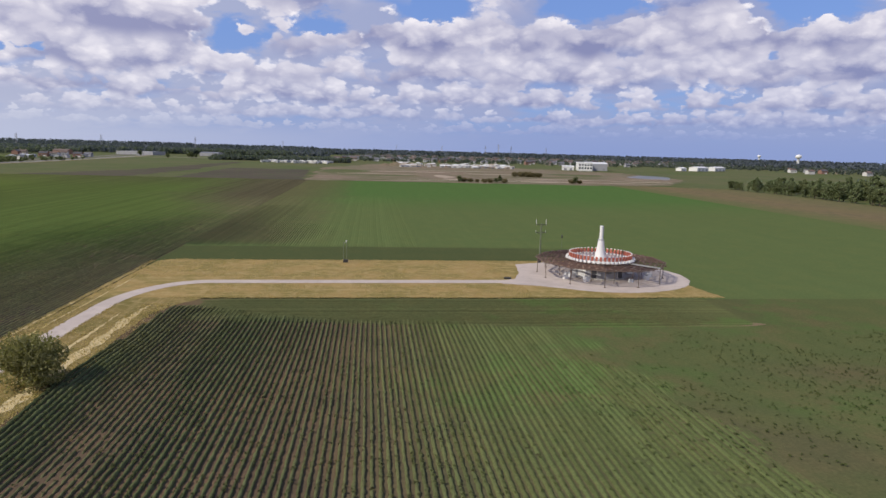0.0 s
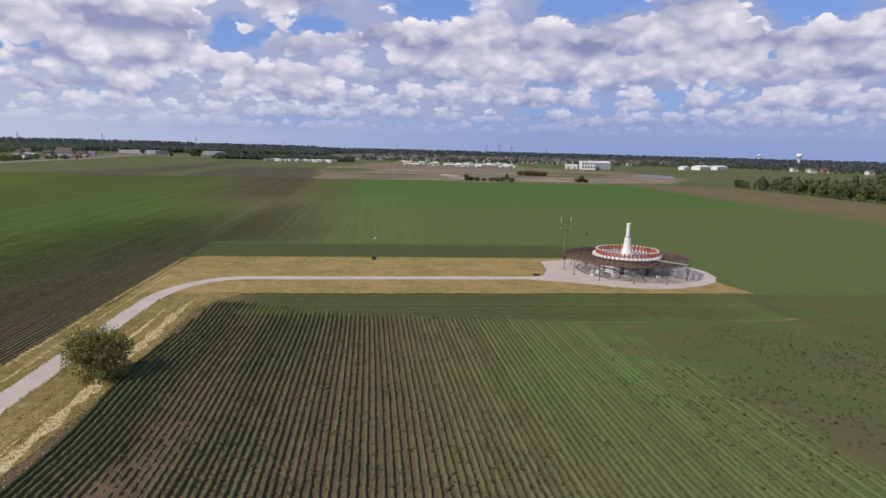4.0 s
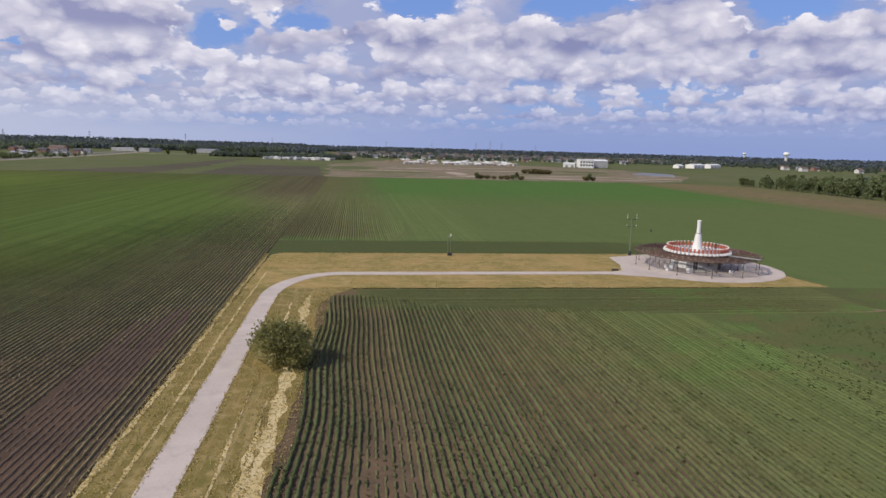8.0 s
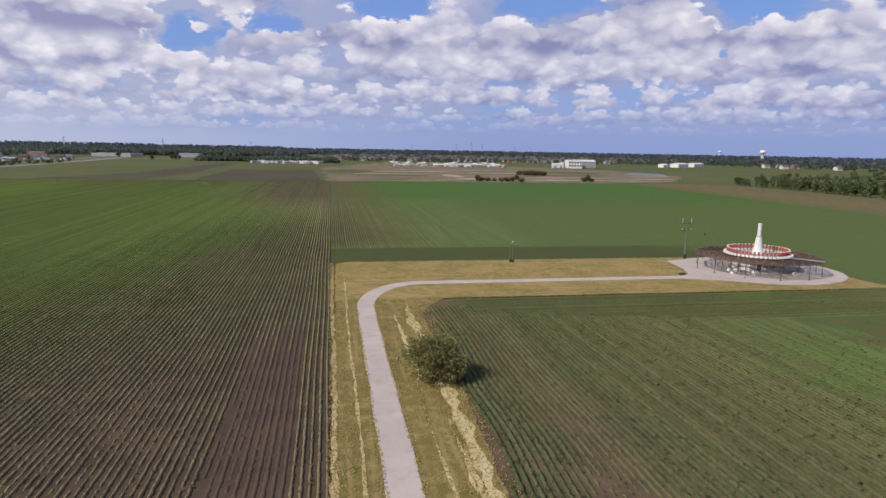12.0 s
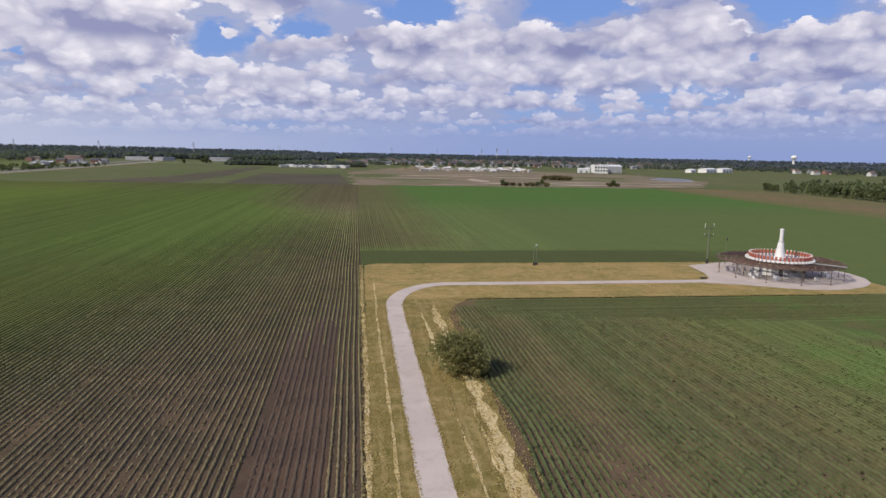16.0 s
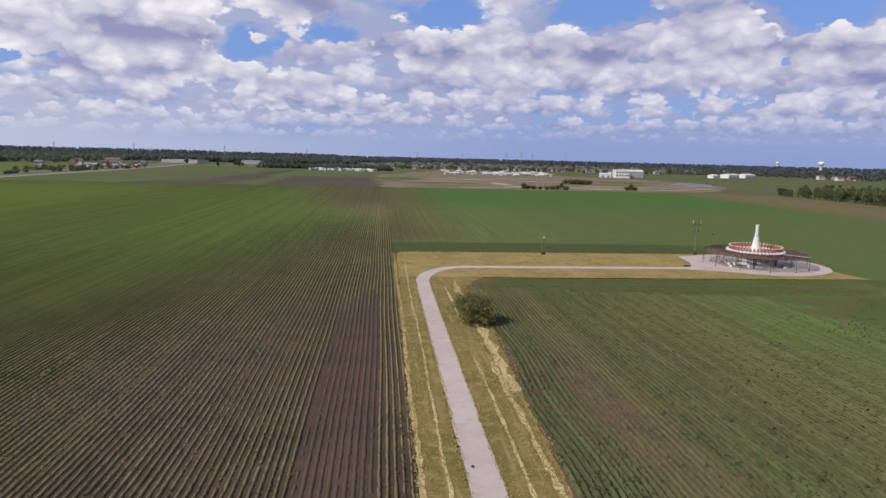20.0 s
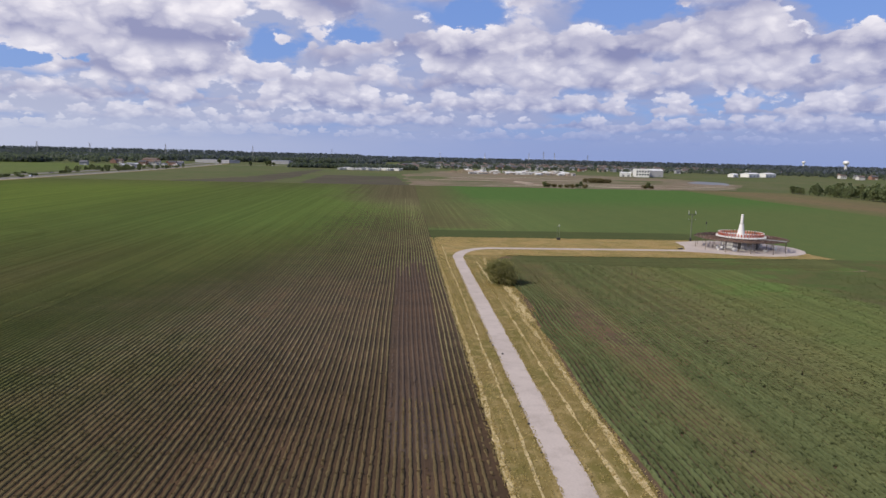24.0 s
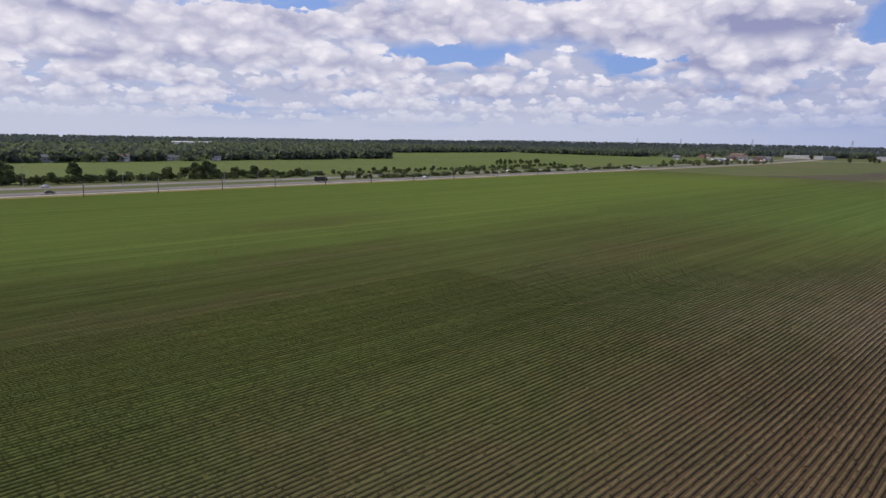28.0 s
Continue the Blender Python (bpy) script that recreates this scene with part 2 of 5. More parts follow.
def soil_of(k, colour):
    g = k.g
    c = g.mix(g.step(k.blotch, 0.35, 0.68), rgb(*(0.82 * v for v in colour)), rgb(colour[0] * 1.22, colour[1] * 1.12, colour[2] * 1.04))
    c = g.mix(g.step(k.patch, 0.48, 0.68, 0.0, 0.5), c, rgb(colour[0] * 1.28, colour[1] * 1.10, colour[2] * 0.95))
    return g.mix(1.0, c, grey(g, g.m("MULTIPLY_ADD", k.fine, 0.5, 0.74)), "MULTIPLY")


def leaf_of(k, colour, streak):
    """Leaf colour with the unevenness of a sown field: patches, drill lines, grain."""
    g = k.g
    c = g.mix(1.0, colour, grey(g, g.m("MULTIPLY_ADD", k.drill, streak, 1 - 0.5 * streak)), "MULTIPLY")
    c = g.mix(g.step(k.blotch, 0.38, 0.72, 0.0, 0.35), c, g.mix(1.0, c, rgb(1.30, 1.10, 1.05), "MULTIPLY"))
    return g.mix(1.0, c, grey(g, g.m("MULTIPLY_ADD", k.fine, 0.7, 0.65)), "MULTIPLY")


ROW = 0.76


# each stand(k) gives the leaf colour, the soil colour and how much of the soil the leaves hide
def stand_west(k):
    g, x, y = k.g, k.x, k.y
    lush = g.step(g.m("ADD", k.stray(x, 50.0), g.m("ADD", g.step(y, -110.0, 40.0, 0.0, -44.0), g.step(y, 90.0, 230.0, 0.0, 40.0))), -24.0, -84.0)
    lush = g.m("MULTIPLY", lush, g.step(y, 395.0, 250.0, 0.55, 1.0))
    deep = g.step(k.stray(x, 60.0), -110.0, -205.0)
    fresh = g.mix(deep, rgb(*WEST_NEAR), rgb(*WEST_FAR))
    fresh = g.mix(g.m("MULTIPLY", g.step(k.stray(y, 40.0), -110.0, -190.0), g.step(k.stray(x, 40.0), -190.0, -110.0)), fresh, rgb(*WEST_DEEP))
    fresh = g.mix(g.m("MULTIPLY", g.step(y, -60.0, 60.0), g.step(x, -250.0, -60.0)), fresh, rgb(*WEST_NORTH))
    leaf = g.mix(lush, g.mix(g.step(k.stray(y, 50.0), 60.0, 240.0), g.mix(g.step(k.stray(y, 40.0), -105.0, -45.0), g.mix(g.step(k.stray(y, 40.0), -165.0, -125.0), rgb(*WEST_LOW), rgb(*WEST_THIN)), rgb(*WEST_MID)), rgb(*WEST_END)), fresh)
    leaf = g.mix(g.m("MULTIPLY", spots_of(g, k.stray(x, 40.0), k.stray(y, 30.0), WEST_PATCHES), 0.42, clamp=True), leaf, rgb(*WEST_WORN))
    strip = g.m("MULTIPLY", g.m("MULTIPLY", g.step(x, -14.0, -11.0), g.step(x, -4.0, -5.5)), g.m("MULTIPLY", g.step(k.stray(y, 40.0), -40.0, -100.0), g.step(k.stray(y, 30.0), -185.0, -135.0, 0.2, 1.0)))
    soil = g.mix(g.step(k.stray(y, 40.0), -115.0, -175.0), soil_of(k, WEST_SOIL), soil_of(k, WEST_SOUTH_SOIL))
    soil = g.mix(strip, soil, soil_of(k, WEST_BARE))
    return leaf_of(k, leaf, 0.58), soil, g.m("MULTIPLY", g.m("MULTIPLY_ADD", g.step(k.stray(x, 20.0), -26.0, -70.0), 0.95, g.step(y, 60.0, 260.0, 0.0, 0.85)), g.m("SUBTRACT", 1.0, strip), clamp=True)


def stand_east(k):
    g, x, y = k.g, k.x, k.y
    far = g.step(g.m("ADD", k.stray(x, 26.0), g.step(y, -140.0, -185.0, 0.0, 14.0)), 40.0, 76.0)
    leaf = g.mix(far, rgb(*EAST_ROWS), rgb(*EAST_FAR))
    strong = g.m("ADD", g.m("MULTIPLY", g.step(k.stray(x, 4.0), 23.0, 18.5), g.step(y, -60.0, -85.0)), g.m("MULTIPLY", g.step(k.stray(x, 4.0), 25.5, 30.5), g.step(x, 54.0, 34.0)))
    leaf = g.mix(strong, leaf, rgb(*EAST_STRONG))
    edge = g.m("ADD", k.stray(y, 5.0), g.step(x, 20.0, 80.0, 0.0, 8.0))
    head = g.m("MULTIPLY", g.step(edge, -54.5, -51.5), g.m("MULTIPLY", g.step(x, 150.0, 105.0), g.step(k.stray(x, 5.0), 17.0, 27.0)))
    leaf = g.mix(head, leaf, rgb(*EAST_HEAD))
    thin = g.m("ADD", spots_of(g, k.stray(x, 16.0), k.stray(y, 16.0), EAST_PATCHES), g.step(g.m("MULTIPLY_ADD", k.blotch, 0.5, k.patch), 0.76, 0.92, 0.0, 0.55), clamp=True)
    lime = g.step(g.m("MULTIPLY_ADD", k.blotch, -0.45, k.patch), 0.30, 0.42)
    leaf = g.mix(g.m("MULTIPLY", far, g.m("MULTIPLY", lime, 0.55)), leaf, rgb(*EAST_LIME))
    cover = g.m("MAXIMUM", g.m("MULTIPLY", far, g.m("MULTIPLY_ADD", thin, -0.38, 0.92)), g.m("MULTIPLY", head, 0.85))
    return leaf_of(k, leaf, 0.25), soil_of(k, EAST_SOIL), cover


def stand_north(k):
    g, x, y = k.g, k.x, k.y
    sown = g.step(k.stray(x, 26.0), 6.0, 44.0)
    sown = g.m("MAXIMUM", sown, g.step(y, 40.0, 25.0))
    leaf = g.mix(sown, rgb(*NORTH_THIN), g.mix(g.step(k.stray(y, 60.0), 120.0, 250.0), rgb(*NORTH_NEAR), rgb(*NORTH_FAR)))
    head = g.m("MULTIPLY", g.step(k.stray(y, 4.0), 27.0, 23.0), g.step(k.stray(x, 30.0), 126.0, 92.0))
    leaf = g.mix(head, leaf, rgb(*NORTH_HEAD))
    cover = g.m("MAXIMUM", g.m("MAXIMUM", g.m("MULTIPLY", sown, 0.98), g.step(y, 30.0, 200.0, 0.4, 0.8)), head)
    return leaf_of(k, leaf, 0.22), soil_of(k, NORTH_SOIL), cover


def stand_stubble(k):
    g, x = k.g, k.x
    cover = g.m("ADD", g.step(k.stray(x, 30.0), 262.0, 305.0, 1.0, 0.3), g.m("ADD", g.step(x, 300.0, 365.0, 0.0, 0.4), g.m("MULTIPLY_ADD", k.patch, 0.6, -0.3)), clamp=True)
    return leaf_of(k, rgb(0.125, 0.135, 0.058), 0.2), soil_of(k, (0.185, 0.138, 0.088)), cover


def crop_field(name, stand):
    """The sheet of a field: soil, and leaves where they have closed over it."""
    def build(g, b):
        k = Tilth(g)
        leaf, soil, cover = stand(k)
        g.put(b.inputs["Base Color"], g.mix(cover, soil, leaf))
        b.inputs["Roughness"].default_value = 1.0
        b.inputs["Specular IOR Level"].default_value = 0.0
        g.put(b.inputs["Normal"], g.add("ShaderNodeBump", None, Strength=0.6, Distance=0.08, Height=k.fine))
    return material(name, build)


def crop_ridge(name, stand, through_leaf=0.0):
    """The leaves of the rows that stand on that field; through single leaves some light passes."""
    mat = bpy.data.materials.new(name)
    mat.use_nodes = True
    g = Nodes(mat.node_tree)
    k = Tilth(g)
    isle = g.add("ShaderNodeNewGeometry").outputs["Random Per Island"]
    grain = g.m("MULTIPLY_ADD", g.noise(k.pos, 5.0, 3.0, 0.7), 0.6, g.m("MULTIPLY_ADD", isle, 0.3, 0.62))
    col = g.mix(1.0, stand(k)[0], grey(g, grain), "MULTIPLY")
    b = g.add("ShaderNodeBsdfDiffuse", None, Color=col, Roughness=0.5)
    t = g.add("ShaderNodeBsdfTranslucent", None, Color=g.mix(1.0, col, rgb(1.2, 1.2, 0.9), "MULTIPLY"))
    g.add("ShaderNodeOutputMaterial", None, Surface=g.add("ShaderNodeMixShader", None, i0=through_leaf, i1=b, i2=t))
    return mat


def ground_cover(name, a, b_, c, big=0.03, mid=0.3, streak=0.0, along=0, grain=0.7):
    """Meadow, dry grass, gravel: three tones mixed at three scales, with streaks along one way if asked."""
    def build(g, b):
        pos = g.add("ShaderNodeNewGeometry").outputs["Position"]
        n1, n2, n3 = g.noise(pos, big, 4.0, 0.6), g.noise(pos, mid, 5.0, 0.65), g.noise(pos, mid * 12, 3.0, 0.7)
        col = g.mix(g.step(n1, 0.38, 0.62), rgb(*a), rgb(*b_))
        col = g.mix(g.step(n2, 0.45, 0.7, 0.0, 0.8), col, rgb(*c))
        if streak:
            sc = g.vm("MULTIPLY", pos, (0.04, 1.0, 1.0) if along == 0 else (1.0, 0.04, 1.0))
            col = g.mix(g.step(g.noise(sc, 0.9, 4.0, 0.6), 0.5, 0.68, 0.0, streak), col, rgb(*c))
        dark = g.m("MULTIPLY_ADD", n3, grain, 1.0 - 0.54 * grain)
        col = g.mix(1.0, col, g.add("ShaderNodeCombineColor", None, i0=dark, i1=dark, i2=dark).outputs[0], "MULTIPLY")
        g.put(b.inputs["Base Color"], col)
        b.inputs["Roughness"].default_value = 0.95
        b.inputs["Specular IOR Level"].default_value = 0.1
        g.put(b.inputs["Normal"], g.add("ShaderNodeBump", None, Strength=0.5, Distance=0.05, Height=n3))
    return material(name, build)


# leaf and soil colours of the fields
WEST_THIN, WEST_NEAR, WEST_FAR, WEST_NORTH = (0.178, 0.150, 0.082), (0.098, 0.111, 0.036), (0.146, 0.192, 0.044), (0.112, 0.156, 0.042)
WEST_LOW, WEST_MID, WEST_END, WEST_SOIL, WEST_BARE = (0.112, 0.086, 0.045), (0.176, 0.174, 0.080), (0.108, 0.098, 0.054), (0.092, 0.071, 0.050), (0.094, 0.067, 0.050)
EAST_ROWS, EAST_FAR, EAST_STRONG, EAST_HEAD, EAST_LIME = (0.104, 0.108, 0.050), (0.094, 0.116, 0.043), (0.086, 0.102, 0.045), (0.088, 0.098, 0.042), (0.086, 0.140, 0.040)
WEST_WORN, WEST_PATCHES = (0.112, 0.088, 0.044), ((-205, -118, 16, 40), (-150, -150, 9, 36), (-118, -196, 7, 30), (-98, -90, 14, 42))
# darker leaf and soil for the field's south end
WEST_DEEP, WEST_SOUTH_SOIL = (0.088, 0.100, 0.029), (0.078, 0.054, 0.035)
EAST_SOIL = (0.134, 0.098, 0.064)
NORTH_THIN, NORTH_NEAR, NORTH_FAR, NORTH_HEAD, NORTH_SOIL = (0.108, 0.116, 0.050), (0.104, 0.138, 0.050), (0.080, 0.143, 0.042), (0.076, 0.092, 0.038), (0.118, 0.098, 0.060)
# thin places in the east field
EAST_PATCHES = ((77, -80, 5, 12), (87, -101, 7, 9), (97, -108, 9, 6), (116, -84, 12, 4), (136, -100, 14, 8), (70, -118, 5, 14))
M_WEST = crop_field("crop_west", stand_west)
M_EAST = crop_field("crop_east", stand_east)
M_NORTH = crop_field("crop_north", stand_north)
M_BARE = crop_field("bare_field", stand_stubble)
M_DARK = ground_cover("tilled_soil", (0.080, 0.066, 0.045), (0.098, 0.080, 0.052), (0.082, 0.096, 0.040), 0.014, 0.05)
M_FAR = ground_cover("far_meadow", (0.098, 0.118, 0.036), (0.124, 0.122, 0.050), (0.078, 0.106, 0.031), 0.008, 0.04)
M_TAN = ground_cover("graded_earth", (0.200, 0.150, 0.096), (0.140, 0.132, 0.066), (0.27, 0.21, 0.145), 0.012, 0.05, 0.6, 0)
M_MEADOW = ground_cover("green_meadow", (0.104, 0.138, 0.030), (0.118, 0.146, 0.036), (0.090, 0.114, 0.028), 0.01, 0.06)
M_GRASS = ground_cover("dry_grass", (0.335, 0.232, 0.085), (0.23, 0.182, 0.056), (0.42, 0.31, 0.135), 0.10, 0.5, 0.55, 0)
M_GRASS_Y = ground_cover("dry_grass_verge", (0.226, 0.166, 0.056), (0.172, 0.142, 0.041), (0.36, 0.27, 0.115), 0.10, 0.5, 0.6, 1)
M_GRAVEL = ground_cover("pale_gravel", (0.49, 0.415, 0.355), (0.54, 0.46, 0.395), (0.43, 0.36, 0.305), 0.12, 0.35, grain=0.3)
M_SAND = ground_cover("pale_sand", (0.42, 0.34, 0.25), (0.34, 0.265, 0.185), (0.50, 0.42, 0.33), 0.02, 0.12)
M_HAY = ground_cover("mown_hay", (0.60, 0.48, 0.25), (0.50, 0.385, 0.18), (0.66, 0.54, 0.32), 0.2, 0.9)
M_SCRUB = ground_cover("thin_brown_soil_edge", (0.20, 0.145, 0.085), (0.15, 0.12, 0.06), (0.24, 0.185, 0.10), 0.15, 0.8)
M_ASPHALT = ground_cover("grey_asphalt", (0.205, 0.185, 0.175), (0.25, 0.225, 0.21), (0.165, 0.15, 0.145), 0.05, 0.3)
M_CONCRETE = ground_cover("pale_concrete", (0.42, 0.40, 0.37), (0.48, 0.46, 0.42), (0.36, 0.34, 0.31), 0.05, 0.3)
M_WATER = plain("still_water", (0.15, 0.16, 0.165), 0.5, 0.0, 0.1, 0.05, 0.02)
M_LEAF = foliage("bush_leaves", (0.068, 0.080, 0.028), (0.37, 0.335, 0.145))
M_TREE = foliage("tree_leaves", (0.085, 0.108, 0.045), (0.20, 0.22, 0.10), 0.2, 0.25)
M_GROVE = foliage("grove_leaves", (0.115, 0.145, 0.066), (0.225, 0.26, 0.125), 0.15, 0.2)
M_DRYBUSH = foliage("dry_bush_leaves", (0.11, 0.095, 0.045), (0.22, 0.185, 0.09), 0.2)
M_PATCH = ground_cover("weedy_dark_soil", (0.065, 0.075, 0.028), (0.085, 0.068, 0.042), (0.075, 0.09, 0.03), 0.1, 0.4)
# distance haze is mixed into these leaves: paler, greyed blue-green
M_WOODS_HAZED = foliage("hazed_woods_leaves", (0.104, 0.125, 0.112), (0.148, 0.168, 0.138), 0.012, 0.5)
# bluer again: the haze before the horizon is part of this leaf colour
M_WOODS_FAR_HAZED = foliage("hazed_far_woods_leaves", (0.086, 0.102, 0.125), (0.112, 0.128, 0.150), 0.006)
M_RIDGE_W = crop_ridge("crop_leaves_west", stand_west)
M_RIDGE_E = crop_ridge("crop_leaves_east", stand_east)
M_FURROW = ground_cover("crumbled_brown_soil", (0.092, 0.066, 0.047), (0.106, 0.076, 0.053), (0.078, 0.058, 0.040), 0.06, 0.7)
M_RIDGE_N = crop_ridge("crop_leaves_north", stand_north)
M_PLANT_W = crop_ridge("young_leaves_west", stand_west, 0.5)
M_PLANT_E = crop_ridge("young_leaves_east", stand_east, 0.5)
M_CLIP = plain("rusty_clip_steel", (0.30, 0.175, 0.125), 0.7, 0.1, 0.9, 1.0)
M_CLIP_PALE = plain("sun_bleached_clip_steel", (0.34, 0.26, 0.20), 0.7, 0.1, 0.6, 1.0)
M_STRAW = foliage("dry_straw", (0.27, 0.20, 0.07), (0.60, 0.47, 0.23), 0.3)
M_BARK = plain("bark", (0.10, 0.075, 0.055), 0.9, 0, 0.4, 3.0, 0.5)
M_WHITE = plain("white_paint", (0.78, 0.77, 0.73), 0.5, 0, 0.12, 0.8)
M_DECK = plain("dull_pale_paint", (0.33, 0.27, 0.25), 0.6, 0, 0.25, 0.8)
M_RED = plain("orange_red_paint", (0.47, 0.135, 0.085), 0.45, 0, 0.15, 0.8)
M_RUST = plain("rusty_steel", (0.135, 0.080, 0.060), 0.75, 0.2, 0.5, 1.0)
M_GALV = plain("galvanised_steel", (0.42, 0.42, 0.42), 0.45, 0.7, 0.2, 2.0)
M_DKSTEEL = plain("dark_steel", (0.06, 0.058, 0.055), 0.6, 0.3, 0.3, 2.0)
M_GREYWALL = plain("grey_block_wall", (0.30, 0.30, 0.315), 0.85, 0, 0.2, 1.2)
M_DARKDOOR = plain("dark_door", (0.05, 0.05, 0.055), 0.5, 0, 0.2, 1.2)
M_WOODPOLE = plain("weathered_pole_wood", (0.16, 0.12, 0.09), 0.9, 0, 0.35, 2.0)
M_GREENPOLE = plain("green_stained_pole", (0.165, 0.19, 0.115), 0.85, 0, 0.35, 2.0)
M_GLASS = plain("window_glass", (0.03, 0.04, 0.055), 0.08, 0, 0.1, 0.5, 0.0)
M_RUBBER = plain("black_rubber", (0.02, 0.02, 0.02), 0.8)
WALLS = [plain("house_wall_" + n, c, 0.8, 0, 0.15, 0.4) for n, c in (("white", (0.62, 0.60, 0.56)), ("tan", (0.42, 0.35, 0.27)), ("grey", (0.36, 0.36, 0.37)), ("brick", (0.30, 0.17, 0.12)))]
ROOFS = [plain("roof_" + n, c, 0.85, 0, 0.2, 0.5) for n, c in (("brown", (0.15, 0.11, 0.09)), ("grey", (0.17, 0.17, 0.18)), ("dark", (0.085, 0.08, 0.085)))]


# ---- shapes ----
class Shape:
    """Collects faces for one mesh."""

    def __init__(self):
        self.v, self.f = [], []

    def face(self, *pts):
        n = len(self.v)
        self.v += [tuple(p) for p in pts]
        self.f.append(tuple(range(n, n + len(pts))))
        return self

    def grid(self, rings, close=True, cap=True):
        """Skin over rings of points of equal number."""
        n, k = len(self.v), len(rings[0])
        for r in rings:
            self.v += [tuple(p) for p in r]
        for i in range(len(rings) - 1):
            for j in range(k if close else k - 1):
                a, b = n + i * k + j, n + i * k + (j + 1) % k
                self.f.append((a, b, b + k, a + k))
        if cap and close:
            self.f.append(tuple(range(n + k - 1, n - 1, -1)))
            self.f.append(tuple(range(n + (len(rings) - 1) * k, n + len(rings) * k)))
        return self

    def box(self, x, y, z, sx, sy, sz, rz=0.0, bevel=0.0):
        """A box by its base centre, with the upper edges taken off by bevel."""
        c, s = math.cos(rz), math.sin(rz)
        def ring(zz, d):
            return [(x + (px * (sx / 2 - d)) * c - (py * (sy / 2 - d)) * s, y + (px * (sx / 2 - d)) * s + (py * (sy / 2 - d)) * c, zz) for px, py in ((-1, -1), (1, -1), (1, 1), (-1, 1))]
        rings = [ring(z, 0), ring(z + sz - bevel, 0)] + ([ring(z + sz, bevel)] if bevel else [])
        return self.grid(rings)

    def tube(self, p, q, r0, r1=None, n=8):
        p, q = Vector(p), Vector(q)
        turn = (q - p).to_track_quat("Z", "Y").to_matrix()
        r1 = r0 if r1 is None else r1
        ring = [turn @ Vector((math.cos(2 * math.pi * i / n), math.sin(2 * math.pi * i / n), 0)) for i in range(n)]
        return self.grid([[p + w * r0 for w in ring], [q + w * r1 for w in ring]])

    def lathe(self, x, y, profile, n=24):
        return self.grid([[(x + r * math.cos(2 * math.pi * i / n), y + r * math.sin(2 * math.pi * i / n), z) for i in range(n)] for r, z in profile])

    def gable(self, sx, sy, z, rise, over=0.4, thick=0.25):
        """A gable roof with its ridge along x."""
        for s in (-1, 1):
            e, r = s * (sy / 2 + over), 0.0
            drop = rise * over / (sy / 2)
            a = [(-sx / 2 - over, e, z - drop), (sx / 2 + over, e, z - drop), (sx / 2 + over, r, z + rise), (-sx / 2 - over, r, z + rise)]
            if s > 0:
                a.reverse()
            self.grid([a, [(p[0], p[1], p[2] + thick) for p in a]])
        return self

    def mesh(self, name):
        me = bpy.data.meshes.new(name)
        me.from_pydata(self.v, [], self.f)
        return me


def part(name, shape, mat, parent=None, label="", smooth=False):
    """Links a shape or a mesh as one object under a thing or a part."""
    me = shape.mesh(name) if isinstance(shape, Shape) else shape
    if not me.materials:
        me.materials.append(mat)
    if smooth:
        me.shade_smooth()
    ob = new(name, me)
    ob.parent = parent
    if label:
        tagged(ob, label)
    return ob


def thing(name, label, category, group="", at=(0, 0, 0), rz=0.0):
    ob = tagged(new(name), label, category, group)
    ob.empty_display_size = 0.3
    ob.matrix_basis = pose(*at, 0, 0, rz)
    return ob


def place(ob, x, y, z=0.0, rz=0.0, s=1.0):
    ob.matrix_basis = pose(x, y, z, 0, 0, rz) @ Matrix.Scale(s, 4)
    return ob


def array_mesh(name, verts, faces):
    """A mesh from numpy arrays; every face has the same number of corners."""
    me = bpy.data.meshes.new(name)
    k = faces.shape[1]
    me.vertices.add(len(verts))
    me.vertices.foreach_set("co", np.ascontiguousarray(verts, np.float32).ravel())
    me.loops.add(faces.size)
    me.loops.foreach_set("vertex_index", np.ascontiguousarray(faces, np.int32).ravel())
    me.polygons.add(len(faces))
    me.polygons.foreach_set("loop_start", np.arange(0, faces.size, k, dtype=np.int32))
    me.update(calc_edges=True)
    return me


def leaf_quads(rng, centres, size):
    """Small leaves, one a centre, each turned its own way. Returns vertices and faces."""
    n = len(centres)
    a = rng.normal(size=(n, 3))
    a /= np.linalg.norm(a, axis=1, keepdims=True)
    b = np.cross(a, rng.normal(size=(n, 3)))
    b /= np.linalg.norm(b, axis=1, keepdims=True) + 1e-9
    s = (size * rng.uniform(0.6, 1.3, n))[:, None]
    w = s * rng.uniform(0.5, 0.9, n)[:, None]
    v = np.stack([centres - a * s, centres - b * w, centres + a * s, centres + b * w], 1).reshape(-1, 3)
    return v, np.arange(4 * n).reshape(-1, 4)


def crown_points(rng, n, height, width, base, lumps):
    """Leaf places: lumps of foliage within a ragged egg, thicker towards its skin."""
    d = rng.normal(size=(lumps, 3))
    d /= np.linalg.norm(d, axis=1, keepdims=True)
    r = rng.uniform(0.35, 0.85, lumps)[:, None]
    c = d * r * np.array([width / 2, width / 2, (height - base) / 2])
    which = rng.integers(0, lumps, n)
    e = rng.normal(size=(n, 3))
    e /= np.linalg.norm(e, axis=1, keepdims=True)
    p = c[which] + e * rng.uniform(0.6, 1.0, n)[:, None] ** 0.5 * width * 0.2 * rng.uniform(0.7, 1.3, lumps)[which][:, None]
    p[:, 2] += (height + base) / 2
    p[:, 2] = np.maximum(p[:, 2], base * 0.5)
    return p


